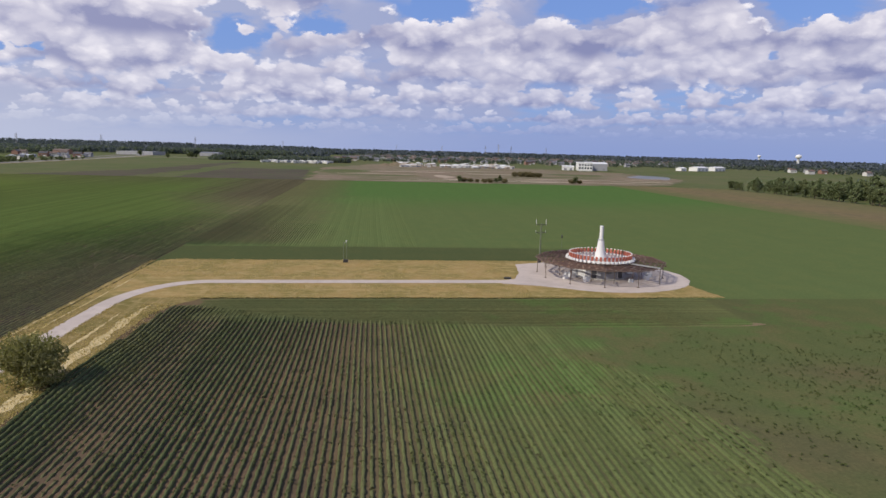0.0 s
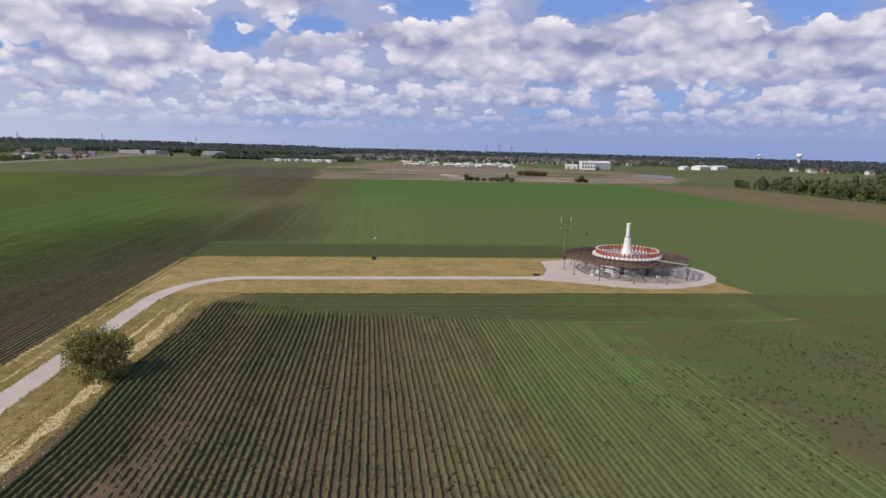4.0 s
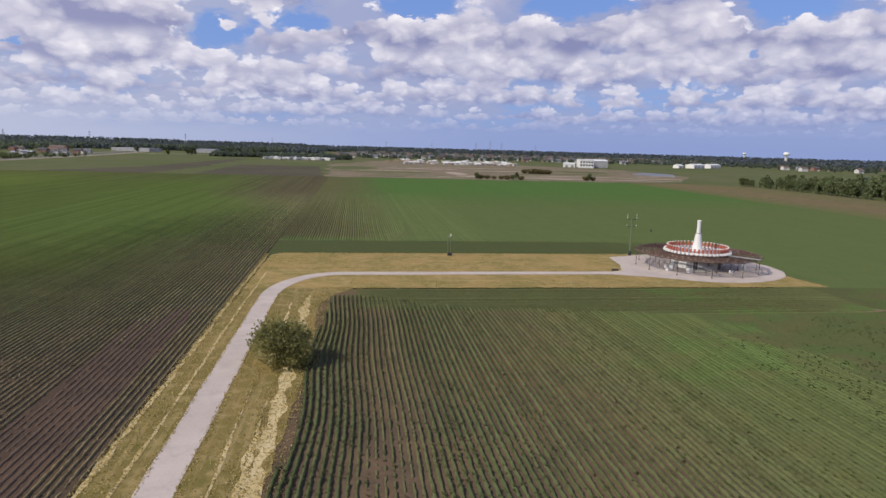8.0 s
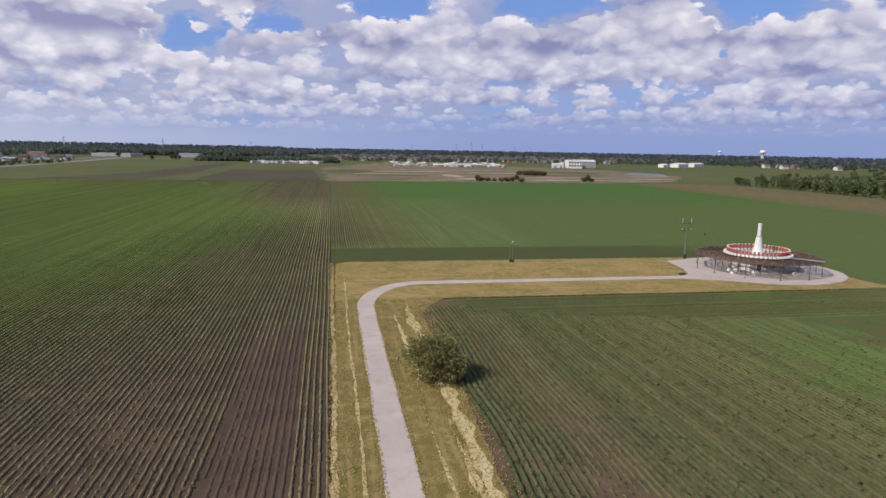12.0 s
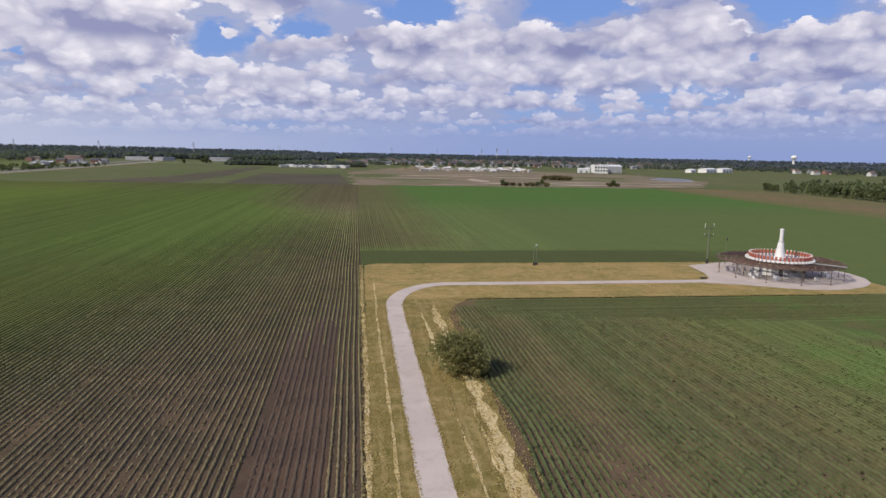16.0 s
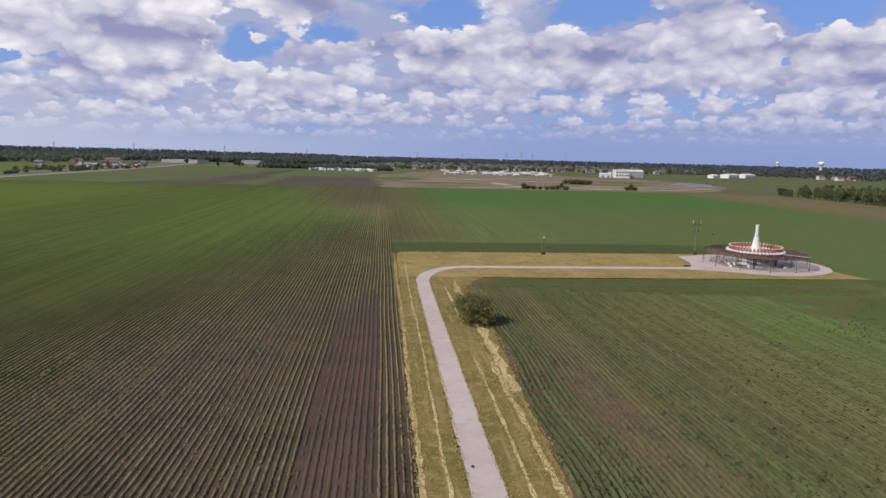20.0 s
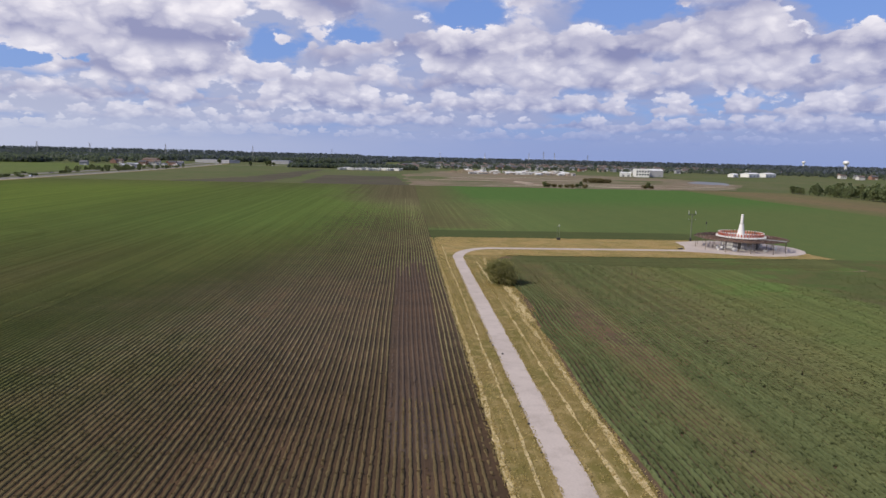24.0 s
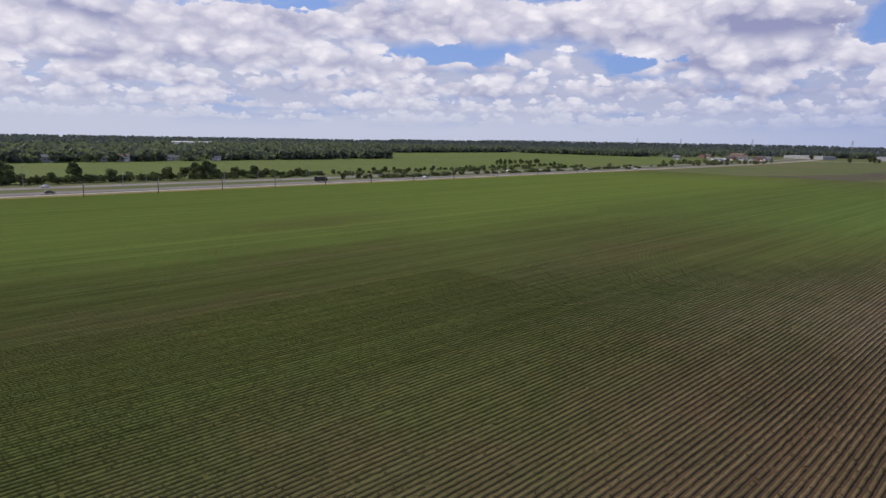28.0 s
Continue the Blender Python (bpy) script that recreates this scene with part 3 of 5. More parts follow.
def flat(name, pts, z, mat, kind="structure", label="", category=""):
    me = bpy.data.meshes.new(name)
    me.from_pydata([(x, y, z) for x, y in pts], [], [tuple(range(len(pts)))])
    me.materials.append(mat)
    return tagged(new(name, me), label, category, kind=kind)


def rect(x0, y0, x1, y1):
    return [(x0, y0), (x1, y0), (x1, y1), (x0, y1)]


# ---- ground and fields ----
def ragged(pts, step, amp, seed):
    """A closed outline cut into short steps and made uneven."""
    rnd = random.Random(seed)
    out = []
    for (x0, y0), (x1, y1) in zip(pts, pts[1:] + pts[:1]):
        k = max(1, int(math.hypot(x1 - x0, y1 - y0) / step))
        out += [(x0 + (x1 - x0) * i / k + rnd.uniform(-amp, amp), y0 + (y1 - y0) * i / k + rnd.uniform(-amp, amp)) for i in range(k)]
    return out


flat("ground", [(4850 * math.cos(2 * math.pi * i / 96), 4850 * math.sin(2 * math.pi * i / 96)) for i in range(96)], -0.2, M_FAR, label="flat open farmland reaching the horizon", category="ground")
flat("field_west", rect(-352, -900, -0.9, 396), -0.06, M_WEST, label="field of young row crop on brown soil", category="field")
flat("field_north", rect(-0.9, -0.5, 264, 396), -0.07, M_NORTH, label="green crop field behind the grass strip", category="field")
flat("field_east", rect(11.0, -900, 330, -40.6), -0.05, M_EAST, label="green crop field with brown soil patches", category="field")
flat("field_east_end", rect(110, -41, 330, 0), -0.06, M_NORTH, label="green crop field beside the beacon yard", category="field")
flat("field_bare", [(264, -41), (420, -41), (372, 200), (366, 380), (300, 400), (264, 396)], -0.04, M_BARE, label="brown stubble field before the grove", category="field")
flat("field_tilled", ragged([(-112, 398), (-6, 398), (-22, 640), (-116, 640)], 12, 2.5, 41), -0.05, M_DARK, label="dark tilled field", category="field")
flat("field_strip", ragged([(-235, 398), (-150, 398), (-140, 560), (-150, 900), (-168, 900), (-190, 520)], 14, 4.0, 42), -0.05, M_DARK, label="long dark brown field strip", category="field")
flat("ground_graded", ragged([(-4, 397), (262, 397), (330, 420), (420, 560), (420, 760), (300, 900), (60, 980), (-14, 720)], 14, 6.0, 12), -0.05, M_TAN, label="tan graded building land", category="ground")
flat("meadow", rect(-1150, -700, -445, 1000), -0.08, M_MEADOW, label="bright green meadow beyond the highway", category="meadow")
flat("water", [(398 + 20 * math.cos(a) + 20 * math.sin(a) + 5 * math.sin(3 * a), 618 + 62 * math.sin(a) - 16 * math.cos(a) + 7 * math.sin(2 * a)) for a in (2 * math.pi * i / 40 for i in range(40))], -0.02, M_WATER, label="shallow grey pond", category="pond")

def blob(x, y, rx, ry, seed, n=28):
    """An uneven round outline."""
    rnd = random.Random(seed)
    p, q = rnd.uniform(0, 6), rnd.uniform(0, 6)
    return [(x + rx * math.cos(a) * (1 + 0.16 * math.sin(2 * a + p) + 0.1 * math.sin(5 * a + q)), y + ry * math.sin(a) * (1 + 0.16 * math.sin(3 * a + q))) for a in (2 * math.pi * i / n for i in range(n))]


for k, (x, y, rx, ry) in enumerate(((96, 640, 60, 7), (150, 700, 70, 6), (210, 610, 50, 8), (60, 560, 40, 5), (250, 500, 46, 6), (180, 470, 60, 4), (330, 480, 40, 7), (118, 441, 22, 4), (136, 462, 14, 12), (128, 520, 9, 34), (92, 424, 26, 4), (160, 432, 20, 3), (205, 438, 26, 6), (232, 446, 34, 5), (372, 560, 30, 5), (350, 520, 26, 3), (300, 440, 30, 4))):
    flat("bare_sand", blob(x, y, rx, ry, k), -0.03 + 0.001 * k, M_SAND, label="pale bare sand on graded land", category="sand")
for k, (x, y, rx, ry) in enumerate(((60, 520, 50, 12), (270, 560, 50, 14), (20, 620, 30, 60), (310, 640, 40, 30), (120, 430, 100, 7))):
    flat("rough_grass", blob(x, y, rx, ry, 20 + k), -0.04 + 0.001 * k, M_FAR, label="rough grass patch on graded land", category="grass")

# grass strip round the lane, and the verge beside it
flat("verge", ragged([(-1.6, -420), (11.9, -420), (12.2, -150), (14.0, -104), (14.8, -88), (14.8, -52), (17, -45), (22, -38.2), (-0.3, -38.2), (-1.0, -120)], 1.5, 0.22, 3), -0.018, M_GRASS_Y, label="mown dry grass verge along the lane", category="grass")
flat("grass_strip", ragged([(-0.4, -39.6), (123.6, -39.6), (119, -8), (112, 0), (95, 2.5), (45, 2.2), (2.5, 1.6), (0.0, -1.0)], 1.5, 0.22, 4), -0.012, M_GRASS, label="strip of dry yellow grass", category="grass")


def ribbon(name, line, half, z, mat, label, category, amp=0.0, seed=1):
    rnd = random.Random(seed)
    sh, left, right = Shape(), [], []
    for i, (x, y) in enumerate(line):
        x0, y0 = line[max(i - 1, 0)]
        x1, y1 = line[min(i + 1, len(line) - 1)]
        d = math.hypot(x1 - x0, y1 - y0)
        nx, ny = -(y1 - y0) / d, (x1 - x0) / d
        h = half(i) if callable(half) else half
        a, b = h + rnd.uniform(-amp, amp), h + rnd.uniform(-amp, amp)
        left.append((x + nx * a, y + ny * a, z))
        right.append((x - nx * b, y - ny * b, z))
    sh.grid([right, left], close=False)
    return tagged(part(name, sh, mat), label, category, kind="structure")


def wander(x, y0, y1, amp, seed, step=1.2):
    """A line along y that strays a little."""
    n = int((y1 - y0) / step)
    return [(x + amp * math.sin(0.11 * i + seed) + 0.5 * amp * math.sin(0.37 * i + 2 * seed), y0 + step * i) for i in range(n + 1)]


def taper(half, n):
    """A half width that runs out to nothing at the far end."""
    return lambda i: half * min(1.0, (n - i) / 12 + 0.03) * (0.8 + 0.3 * math.sin(i * 0.7) * math.sin(i * 0.23))


for k, (hx, y0, y1, half) in enumerate(((-0.8, -300, -2, 0.34), (1.75, -300, -14, 0.2), (9.2, -300, -92, 0.22), (11.6, -300, -96, 0.42), (9.9, -84, -50, 0.35))):
    ribbon("hay_line", wander(hx, y0, y1, 0.1, k * 1.7), taper(half, int((y1 - y0) / 1.2)), 0.002 + 0.001 * k, M_HAY, "pale line of mown dry hay", "hay", half * 0.45, 20 + k)
ribbon("bare_edge_bend", wander(12.7, -118, -43, 0.12, 5.0), taper(0.95, 62), -0.006, M_HAY, "pale dry grass inside the bend", "grass", 0.3, 32)

LANE = [(5.1, -420 + 2 * i) for i in range(76)] + [(5.1 + 0.06 * math.sin(0.21 * i), -268 + 0.6 * i) for i in range(0, 370)]
LANE += [(5.2 + 13.5 * (1 - math.cos(a)), -46.5 + 21.6 * math.sin(a)) for a in (math.pi / 2 * i / 24 for i in range(25))]
LANE += [(18.7 + 1.5 * i, -24.9 + 0.018 * i) for i in range(1, 48)]
ribbon("lane", LANE, 1.62, 0.012, M_GRAVEL, "pale gravel lane with worn edges", "road", 0.02, 5)

VX, VY = 105.3, -16.4               # centre of the beacon
yard = [(VX + 20.5 * math.cos(2 * math.pi * i / 72), VY + 19.0 * math.sin(2 * math.pi * i / 72)) for i in range(-25, 26)]
yard += [(88, -2.5), (86.5, -14), (84, -21), (80, -23.4), (80, -26.2), (88, -29)]
flat("yard", ragged(yard, 1.5, 0.15, 8), 0.02, M_GRAVEL, label="round pale gravel yard under the beacon", category="yard")


# ---- the radio beacon ----
def ring_of(n, r, z, off=0.0):
    return [(r * math.cos(2 * math.pi * (i + off) / n), r * math.sin(2 * math.pi * (i + off) / n), z) for i in range(n)]


DECK = 3.75                          # height of the wire roof


def build_beacon():
    b = thing("radio_beacon", "round radio beacon with white cone, orange antennas and rusty wire roof", "beacon", at=(VX, VY, 0))
    # block-walled equipment hut under the deck
    hut = part("wall", Shape().grid([ring_of(12, 6.3, 0.0, 0.5), ring_of(12, 6.3, 3.1, 0.5)]), M_GREYWALL, b, "pale grey block wall of the round hut")
    part("foundation", Shape().grid([ring_of(12, 6.6, 0.0, 0.5), ring_of(12, 6.6, 0.28, 0.5), ring_of(12, 6.45, 0.32, 0.5)]), M_CONCRETE, b)
    apothem = 6.3 * math.cos(math.pi / 12)
    for k, (kind, w, h, z) in {7: ("white", 2.2, 2.3, 0.4), 8: ("door", 1.1, 2.1, 0.3), 9: ("window", 1.5, 0.9, 1.3), 10: ("door", 1.6, 2.2, 0.3), 11: ("window", 1.2, 0.9, 1.4), 6: ("white", 2.0, 2.2, 0.4), 0: ("white", 1.8, 1.9, 0.5)}.items():
        a = 2 * math.pi * (k) / 12
        cx, cy = apothem * math.cos(a), apothem * math.sin(a)
        if kind == "door":
            d = part("door", Shape().box(cx, cy, z, 0.1, w, h, a), M_DARKDOOR, b, "dark steel door")
            part("door_handle", Shape().tube((cx + 0.09 * math.cos(a) - 0.4 * w * math.sin(a), cy + 0.09 * math.sin(a) + 0.4 * w * math.cos(a), z + 0.95), (cx + 0.09 * math.cos(a) - 0.4 * w * math.sin(a), cy + 0.09 * math.sin(a) + 0.4 * w * math.cos(a), z + 1.15), 0.03), M_GALV, d)
            part("door_frame", Shape().box(cx, cy, z, 0.06, w + 0.2, h + 0.1, a), M_WHITE, b)
        elif kind == "window":
            part("window", Shape().box(cx, cy, z, 0.06, w + 0.2, h + 0.2, a), M_GALV, b, "metal louvred window")
            for q in range(5):
                part("slat", Shape().box(cx + 0.05 * math.cos(a), cy + 0.05 * math.sin(a), z + 0.12 + q * h / 5, 0.06, w, h / 9, a), M_DKSTEEL, b)
        else:
            part("panel", Shape().box(cx, cy, z, 0.08, w, h, a), M_WHITE, b, "white painted wall panel")
    # cooling units beside the hut
    for ax, ay, s in ((-7.6, -3.0, 1.0), (8.4, 2.4, 0.9), (-8.2, -1.2, 0.8), (-9.6, -4.6, 0.7), (-5.6, -7.4, 0.9), (9.4, -5.2, 0.8), (11.2, -2.2, 0.9), (4.4, -8.4, 0.6)):
        u = part("cooling_unit", Shape().box(ax, ay, 0.0, 1.3 * s, 1.1 * s, 1.25 * s, 0.3, 0.06), M_WHITE, b, "white metal cooling unit")
        part("fan_grille", Shape().lathe(ax, ay, [(0.42 * s, 1.25 * s), (0.42 * s, 1.29 * s), (0.1 * s, 1.31 * s)], 12), M_DKSTEEL, u)
    # wire roof: ring beams of leaning slats on radial beams, with posts below
    n = 12
    for i in range(15):
        r = 8.3 + i * 0.475
        wide, deep = (0.2, 0.28) if i % 3 == 1 else (0.05, 0.07)
        part("ring_beam", Shape().grid([ring_of(n, r, DECK - deep, 0.5), ring_of(n, r + wide, DECK - deep, 0.5), ring_of(n, r + wide, DECK, 0.5), ring_of(n, r, DECK, 0.5), ring_of(n, r, DECK - deep, 0.5)], cap=False), M_RUST, b)
    beam = Shape().box(11.5, 0, DECK - 0.23, 7.2, 0.13, 0.2).mesh("radial_beam")
    wire = Shape().box(11.5, 0, DECK - 0.05, 7.2, 0.03, 0.05).mesh("radial_wire")
    post = Shape().tube((14.5, 0, 0.0), (14.5, 0, DECK - 0.2), 0.075, 0.075, 8).box(14.5, 0, 0.02, 0.4, 0.4, 0.12).mesh("post")
    inner = Shape().tube((9.6, 0, 0.0), (9.6, 0, DECK - 0.2), 0.075, 0.075, 8).mesh("inner_post")
    brace = Shape().tube((14.5, 0, DECK - 1.3), (13.3, 0, DECK - 0.25), 0.04, 0.04, 6).mesh("brace")
    for i in range(48):
        turn = pose(0, 0, 0, 0, 0, 7.5 * i + 15.0)
        part(*(("radial_wire", wire) if i % 2 else ("radial_beam", beam)), M_RUST, b).matrix_basis = turn
        if i % 4 == 0:
            part("post", post, M_WOODPOLE, b).matrix_basis = turn
            part("brace", brace, M_WOODPOLE, b).matrix_basis = turn
        elif i % 4 == 2:
            part("inner_post", inner, M_WOODPOLE, b).matrix_basis = turn
    # rusty clips that stand up from the roof
    clip = Shape().grid([[(-0.22, -0.03, DECK - 0.03), (0.22, -0.03, DECK - 0.03), (0.22, 0.03, DECK - 0.03), (-0.22, 0.03, DECK - 0.03)], [(-0.2, -0.02, DECK + 0.17), (0.2, -0.02, DECK + 0.17), (0.2, 0.02, DECK + 0.17), (-0.2, 0.02, DECK + 0.17)]]).mesh("clip")
    clips = [clip, clip.copy(), clip.copy()]
    for me, mat in zip(clips, (M_CLIP, M_RUST, M_CLIP_PALE)):
        me.materials.append(mat)
    for i in range(240):
        a, r = 2 * math.pi * ((i * 0.6180) % 1), 8.5 + 6.4 * math.sqrt((i * 0.7548) % 1)
        part("clip", clips[i % 3], None, b).matrix_basis = pose(r * math.cos(a), r * math.sin(a), 0, 0, 0, math.degrees(a) + 90)
    rim = Shape().grid([ring_of(n, 15.02, DECK - 0.12, 0.5), ring_of(n, 15.12, DECK - 0.12, 0.5), ring_of(n, 15.12, DECK + 0.03, 0.5), ring_of(n, 15.02, DECK + 0.03, 0.5), ring_of(n, 15.02, DECK - 0.12, 0.5)], cap=False)
    part("rim", rim, M_WOODPOLE, b, "weathered grey-brown rim beam")
    # walkway on the roof towards its rim
    walkway = part("walkway", Shape().box(11.4, 0, DECK + 0.04, 7.4, 0.8, 0.06), M_GALV, b, "grey steel grating walkway")
    walkway.matrix_basis = pose(0, 0, 0, 0, 0, -52)
    for s in (-0.42, 0.42):
        rail = part("kick_rail", Shape().box(11.4, s, DECK + 0.1, 7.4, 0.05, 0.14), M_GALV, walkway)
    # solid deck with two rings of antenna covers and the cone
    part("deck", Shape().grid([ring_of(48, 7.7, DECK + 0.10), ring_of(48, 8.1, DECK + 0.12), ring_of(48, 8.1, DECK + 0.26), ring_of(48, 7.9, DECK + 0.30)]), M_RUST, b, "round deck with dark rusty edge")
    part("deck_top", Shape().grid([ring_of(48, 7.45, DECK + 0.29), ring_of(48, 7.45, DECK + 0.315)]), M_DECK, b, "dull pale deck floor")
    part("deck_beam", Shape().grid([ring_of(24, 7.3, DECK - 0.45), ring_of(24, 7.6, DECK - 0.45), ring_of(24, 7.6, DECK + 0.09), ring_of(24, 7.3, DECK + 0.09)]), M_DKSTEEL, b)
    top = DECK + 0.30
    def tooth(r, w0, w1, d0, d1, z0, z1, lean):
        return Shape().grid([[(r + s - d, -w, z), (r + s + d, -w, z), (r + s + d, w, z), (r + s - d, w, z)] for d, w, z, s in ((d0, w0, z0, 0), (d0, w0, z0 + 0.75 * (z1 - z0), lean * 0.75), (d1, w1, z1, lean))])
    foot = tooth(7.84, 0.29, 0.20, 0.20, 0.10, top - 0.2, top + 0.5, -0.1).mesh("pedestal")
    stem = Shape().tube((7.1, 0, top), (7.1, 0, top + 0.6), 0.09, 0.09, 8).box(7.1, 0, top, 0.36, 0.36, 0.42, 0, 0.08).mesh("antenna")
    dome = tooth(7.1, 0.23, 0.27, 0.17, 0.12, top + 0.42, top + 1.38, 0.08).mesh("radome")
    tip = tooth(7.16, 0.17, 0.08, 0.11, 0.06, top + 1.38, top + 1.58, 0.02).mesh("cap")
    for i in range(48):
        turn = pose(0, 0, 0, 0, 0, 7.5 * i)
        part("pedestal", foot, M_WHITE, b, "white antenna cover").matrix_basis = turn
        ant = part("antenna", stem, M_WHITE, b)
        ant.matrix_basis = pose(0, 0, 0, 0, 0, 7.5 * i + 3.75)
        part("radome", dome, M_RED, ant, "orange-red antenna cover")
        part("cap", tip, M_WHITE, ant)
    cone = part("cone", Shape().lathe(0, 0, [(1.42, top), (1.40, top + 0.2), (1.30, top + 0.3), (1.03, top + 1.9), (0.82, top + 3.2), (0.66, top + 4.45), (0.62, top + 4.55)], 32), M_WHITE, b, "tall white fibreglass cone", True)
    part("mast_tube", Shape().lathe(0, 0, [(0.47, top + 4.5), (0.45, top + 7.25), (0.49, top + 7.3), (0.49, top + 7.6), (0.3, top + 7.72)], 24), M_WHITE, b, "white antenna tube")
    part("band", Shape().lathe(0, 0, [(0.66, top + 4.32), (0.70, top + 4.36), (0.70, top + 4.52), (0.5, top + 4.56)], 24), M_GALV, cone)
    return b


build_beacon()


def build_mast():
    m = thing("antenna_mast", "tall dark wooden mast with two crossarms and white whip antennas", "mast", at=(95.2, 0.2, 0))
    part("pole", Shape().tube((0, 0, 0), (0, 0, 10.2), 0.25, 0.18, 10), M_GREENPOLE, m)
    part("base", Shape().box(0, 0, 0, 0.6, 0.5, 1.3, 0, 0.05), M_DKSTEEL, m, "dark steel cabinet at the foot")
    for z in (9.9, 7.9):
        arm = part("crossarm", Shape().box(0, 0, z, 2.8, 0.12, 0.12), M_DKSTEEL, m)
        for s in (-1.3, 1.3):
            whip = part("whip_antenna", Shape().tube((s, 0, z - 0.1), (s, 0, z + (1.5 if z > 9 else 0.5)), 0.07, 0.05, 8), M_WHITE, m, "white whip antenna")
            part("clamp", Shape().box(s, 0, z - 0.04, 0.2, 0.2, 0.2), M_DKSTEEL, whip)
        part("brace", Shape().tube((0.9, 0, z), (0, 0, z - 0.8), 0.03), M_DKSTEEL, arm)
        part("brace", Shape().tube((-0.9, 0, z), (0, 0, z - 0.8), 0.03), M_DKSTEEL, arm)


build_mast()


def build_twin_pole():
    m = thing("monitor_pole", "twin slim steel posts with small antenna box, by the field edge", "pole", at=(45.2, -1.4, 0))
    for s in (-0.38, 0.38):
        part("post", Shape().tube((s, 0, 0), (s, 0, 5.4 + s * 0.6), 0.085, 0.07, 8), M_GREENPOLE, m)
    part("crossbar", Shape().box(0, 0, 4.9, 1.0, 0.08, 0.1), M_GALV, m)
    part("antenna_box", Shape().box(0.3, 0, 5.3, 0.4, 0.3, 0.25, 0, 0.05), M_WHITE, m, "pale antenna box")
    part("cabinet", Shape().box(0.15, 0.1, 0, 1.2, 0.6, 0.8, 0, 0.05), M_DKSTEEL, m, "dark ground cabinet")
    fence = thing("short_post", "slim grey marker post on the gravel yard", "post", "yard posts", at=(97.6, -4.6, 0))
    part("shaft", Shape().tube((0, 0, 0), (0, 0, 2.6), 0.05), M_GALV, fence)
    part("cap", Shape().box(0, 0, 2.55, 0.25, 0.2, 0.3), M_GALV, fence)
    copy_thing(fence, pose(100.6, -3.4, 0))
    far = thing("whip_pole", "thin pole with small finial behind the beacon", "pole", at=(101.0, 0.6, 0))
    part("shaft", Shape().tube((0, 0, 0), (0, 0, 6.6), 0.06, 0.05), M_GREENPOLE, far)
    part("finial", Shape().lathe(0, 0, [(0.08, 6.4), (0.2, 6.6), (0.2, 7.1), (0.06, 7.3)], 8), M_DKSTEEL, far)


build_twin_pole()

# drain pipe at the lane's edge, stones on the lane
clod = Shape().lathe(0, 0, [(0.10, -0.02), (0.17, 0.05), (0.13, 0.13), (0.04, 0.17)], 7).mesh("stone")
clod.materials.append(M_DKSTEEL)
for k, (x, y) in enumerate(((3.35, -118), (3.3, -121.5), (3.45, -126), (3.3, -131), (3.4, -133.2), (3.3, -140), (3.45, -152), (3.3, -158), (3.4, -163), (4.3, -137.5), (3.35, -170), (7.0, -181))):
    place(tagged(new("stone", clod), "small dark stone at the gravel lane's edge", "stone", "stones by the lane"), x, y, 0.012, 50 * k, 0.7 + 0.1 * (k % 5))
culvert = thing("culvert", "small dark drain pipe end beside the lane", "pipe", at=(82.2, -21.2, 0))
part("pipe", Shape().tube((-0.8, 0, 0.12), (0.8, 0, 0.12), 0.3, 0.3, 12), M_DKSTEEL, culvert)


# ---- the bush ----
def build_bush():
    rng = np.random.default_rng(11)
    b = thing("bush", "large rounded green bush with loose leafy shoots", "bush", at=(11.7, -83.8, 0))
    for i in range(14):
        a = 2 * math.pi * i / 14 + rng.uniform(-0.2, 0.2)
        r = rng.uniform(0.6, 2.5)
        mid = (0.35 * r * math.cos(a), 0.35 * r * math.sin(a), 1.3)
        top = (r * math.cos(a), r * math.sin(a), rng.uniform(2.8, 5.0))
        part("branch", Shape().tube((0.15 * math.cos(a), 0.15 * math.sin(a), 0), mid, 0.09, 0.06, 6).tube(mid, top, 0.06, 0.015, 5), M_BARK, b)
    c = crown_points(rng, 9500, 5.3, 7.8, -0.6, 34)
    c[:, :2] *= (1.1, 1.0)
    shoots = []
    for i in range(300):
        d = rng.normal(size=3)
        d[2] = abs(d[2]) + 0.3
        d /= np.linalg.norm(d)
        k = rng.integers(14, 30)
        shoots.append(np.array([0, 0, 2.2]) + d * np.linspace(1.7, rng.uniform(2.5, 4.7), k)[:, None] * (1.08, 1.02, 0.95) + rng.normal(size=(k, 3)) * 0.07)
    c = np.concatenate([c] + shoots)
    c[:, 2] = np.maximum(c[:, 2], 0.15)
    part("crown", array_mesh("crown", *leaf_quads(rng, c, 0.14)), M_LEAF, b)


build_bush()


# ---- trees ----
def tree_kind(seed, height, width, leaves, size, mat=M_TREE, label="leafy broad tree with dark green crown", base=0.18):
    rng = np.random.default_rng(seed)
    t = thing("tree", label, "tree", "trees")
    trunk = Shape()
    trunk.tube((0, 0, 0), (0.02 * height, 0, height * 0.35), 0.028 * height, 0.018 * height, 7)
    trunk.tube((0.02 * height, 0, height * 0.35), (0, 0.02 * height, height * 0.8), 0.018 * height, 0.004 * height, 6)
    for i in range(6):
        a = i * 2.4
        z = height * (0.3 + 0.06 * i)
        trunk.tube((0.015 * height, 0, z), (width * 0.33 * math.cos(a), width * 0.33 * math.sin(a), z + height * 0.22), 0.010 * height, 0.003 * height, 5)
    part("trunk", trunk, M_BARK, t)
    c = crown_points(rng, leaves, height, width, height * base, 14)
    part("crown", array_mesh("crown", *leaf_quads(rng, c, size)), mat, t)
    return t


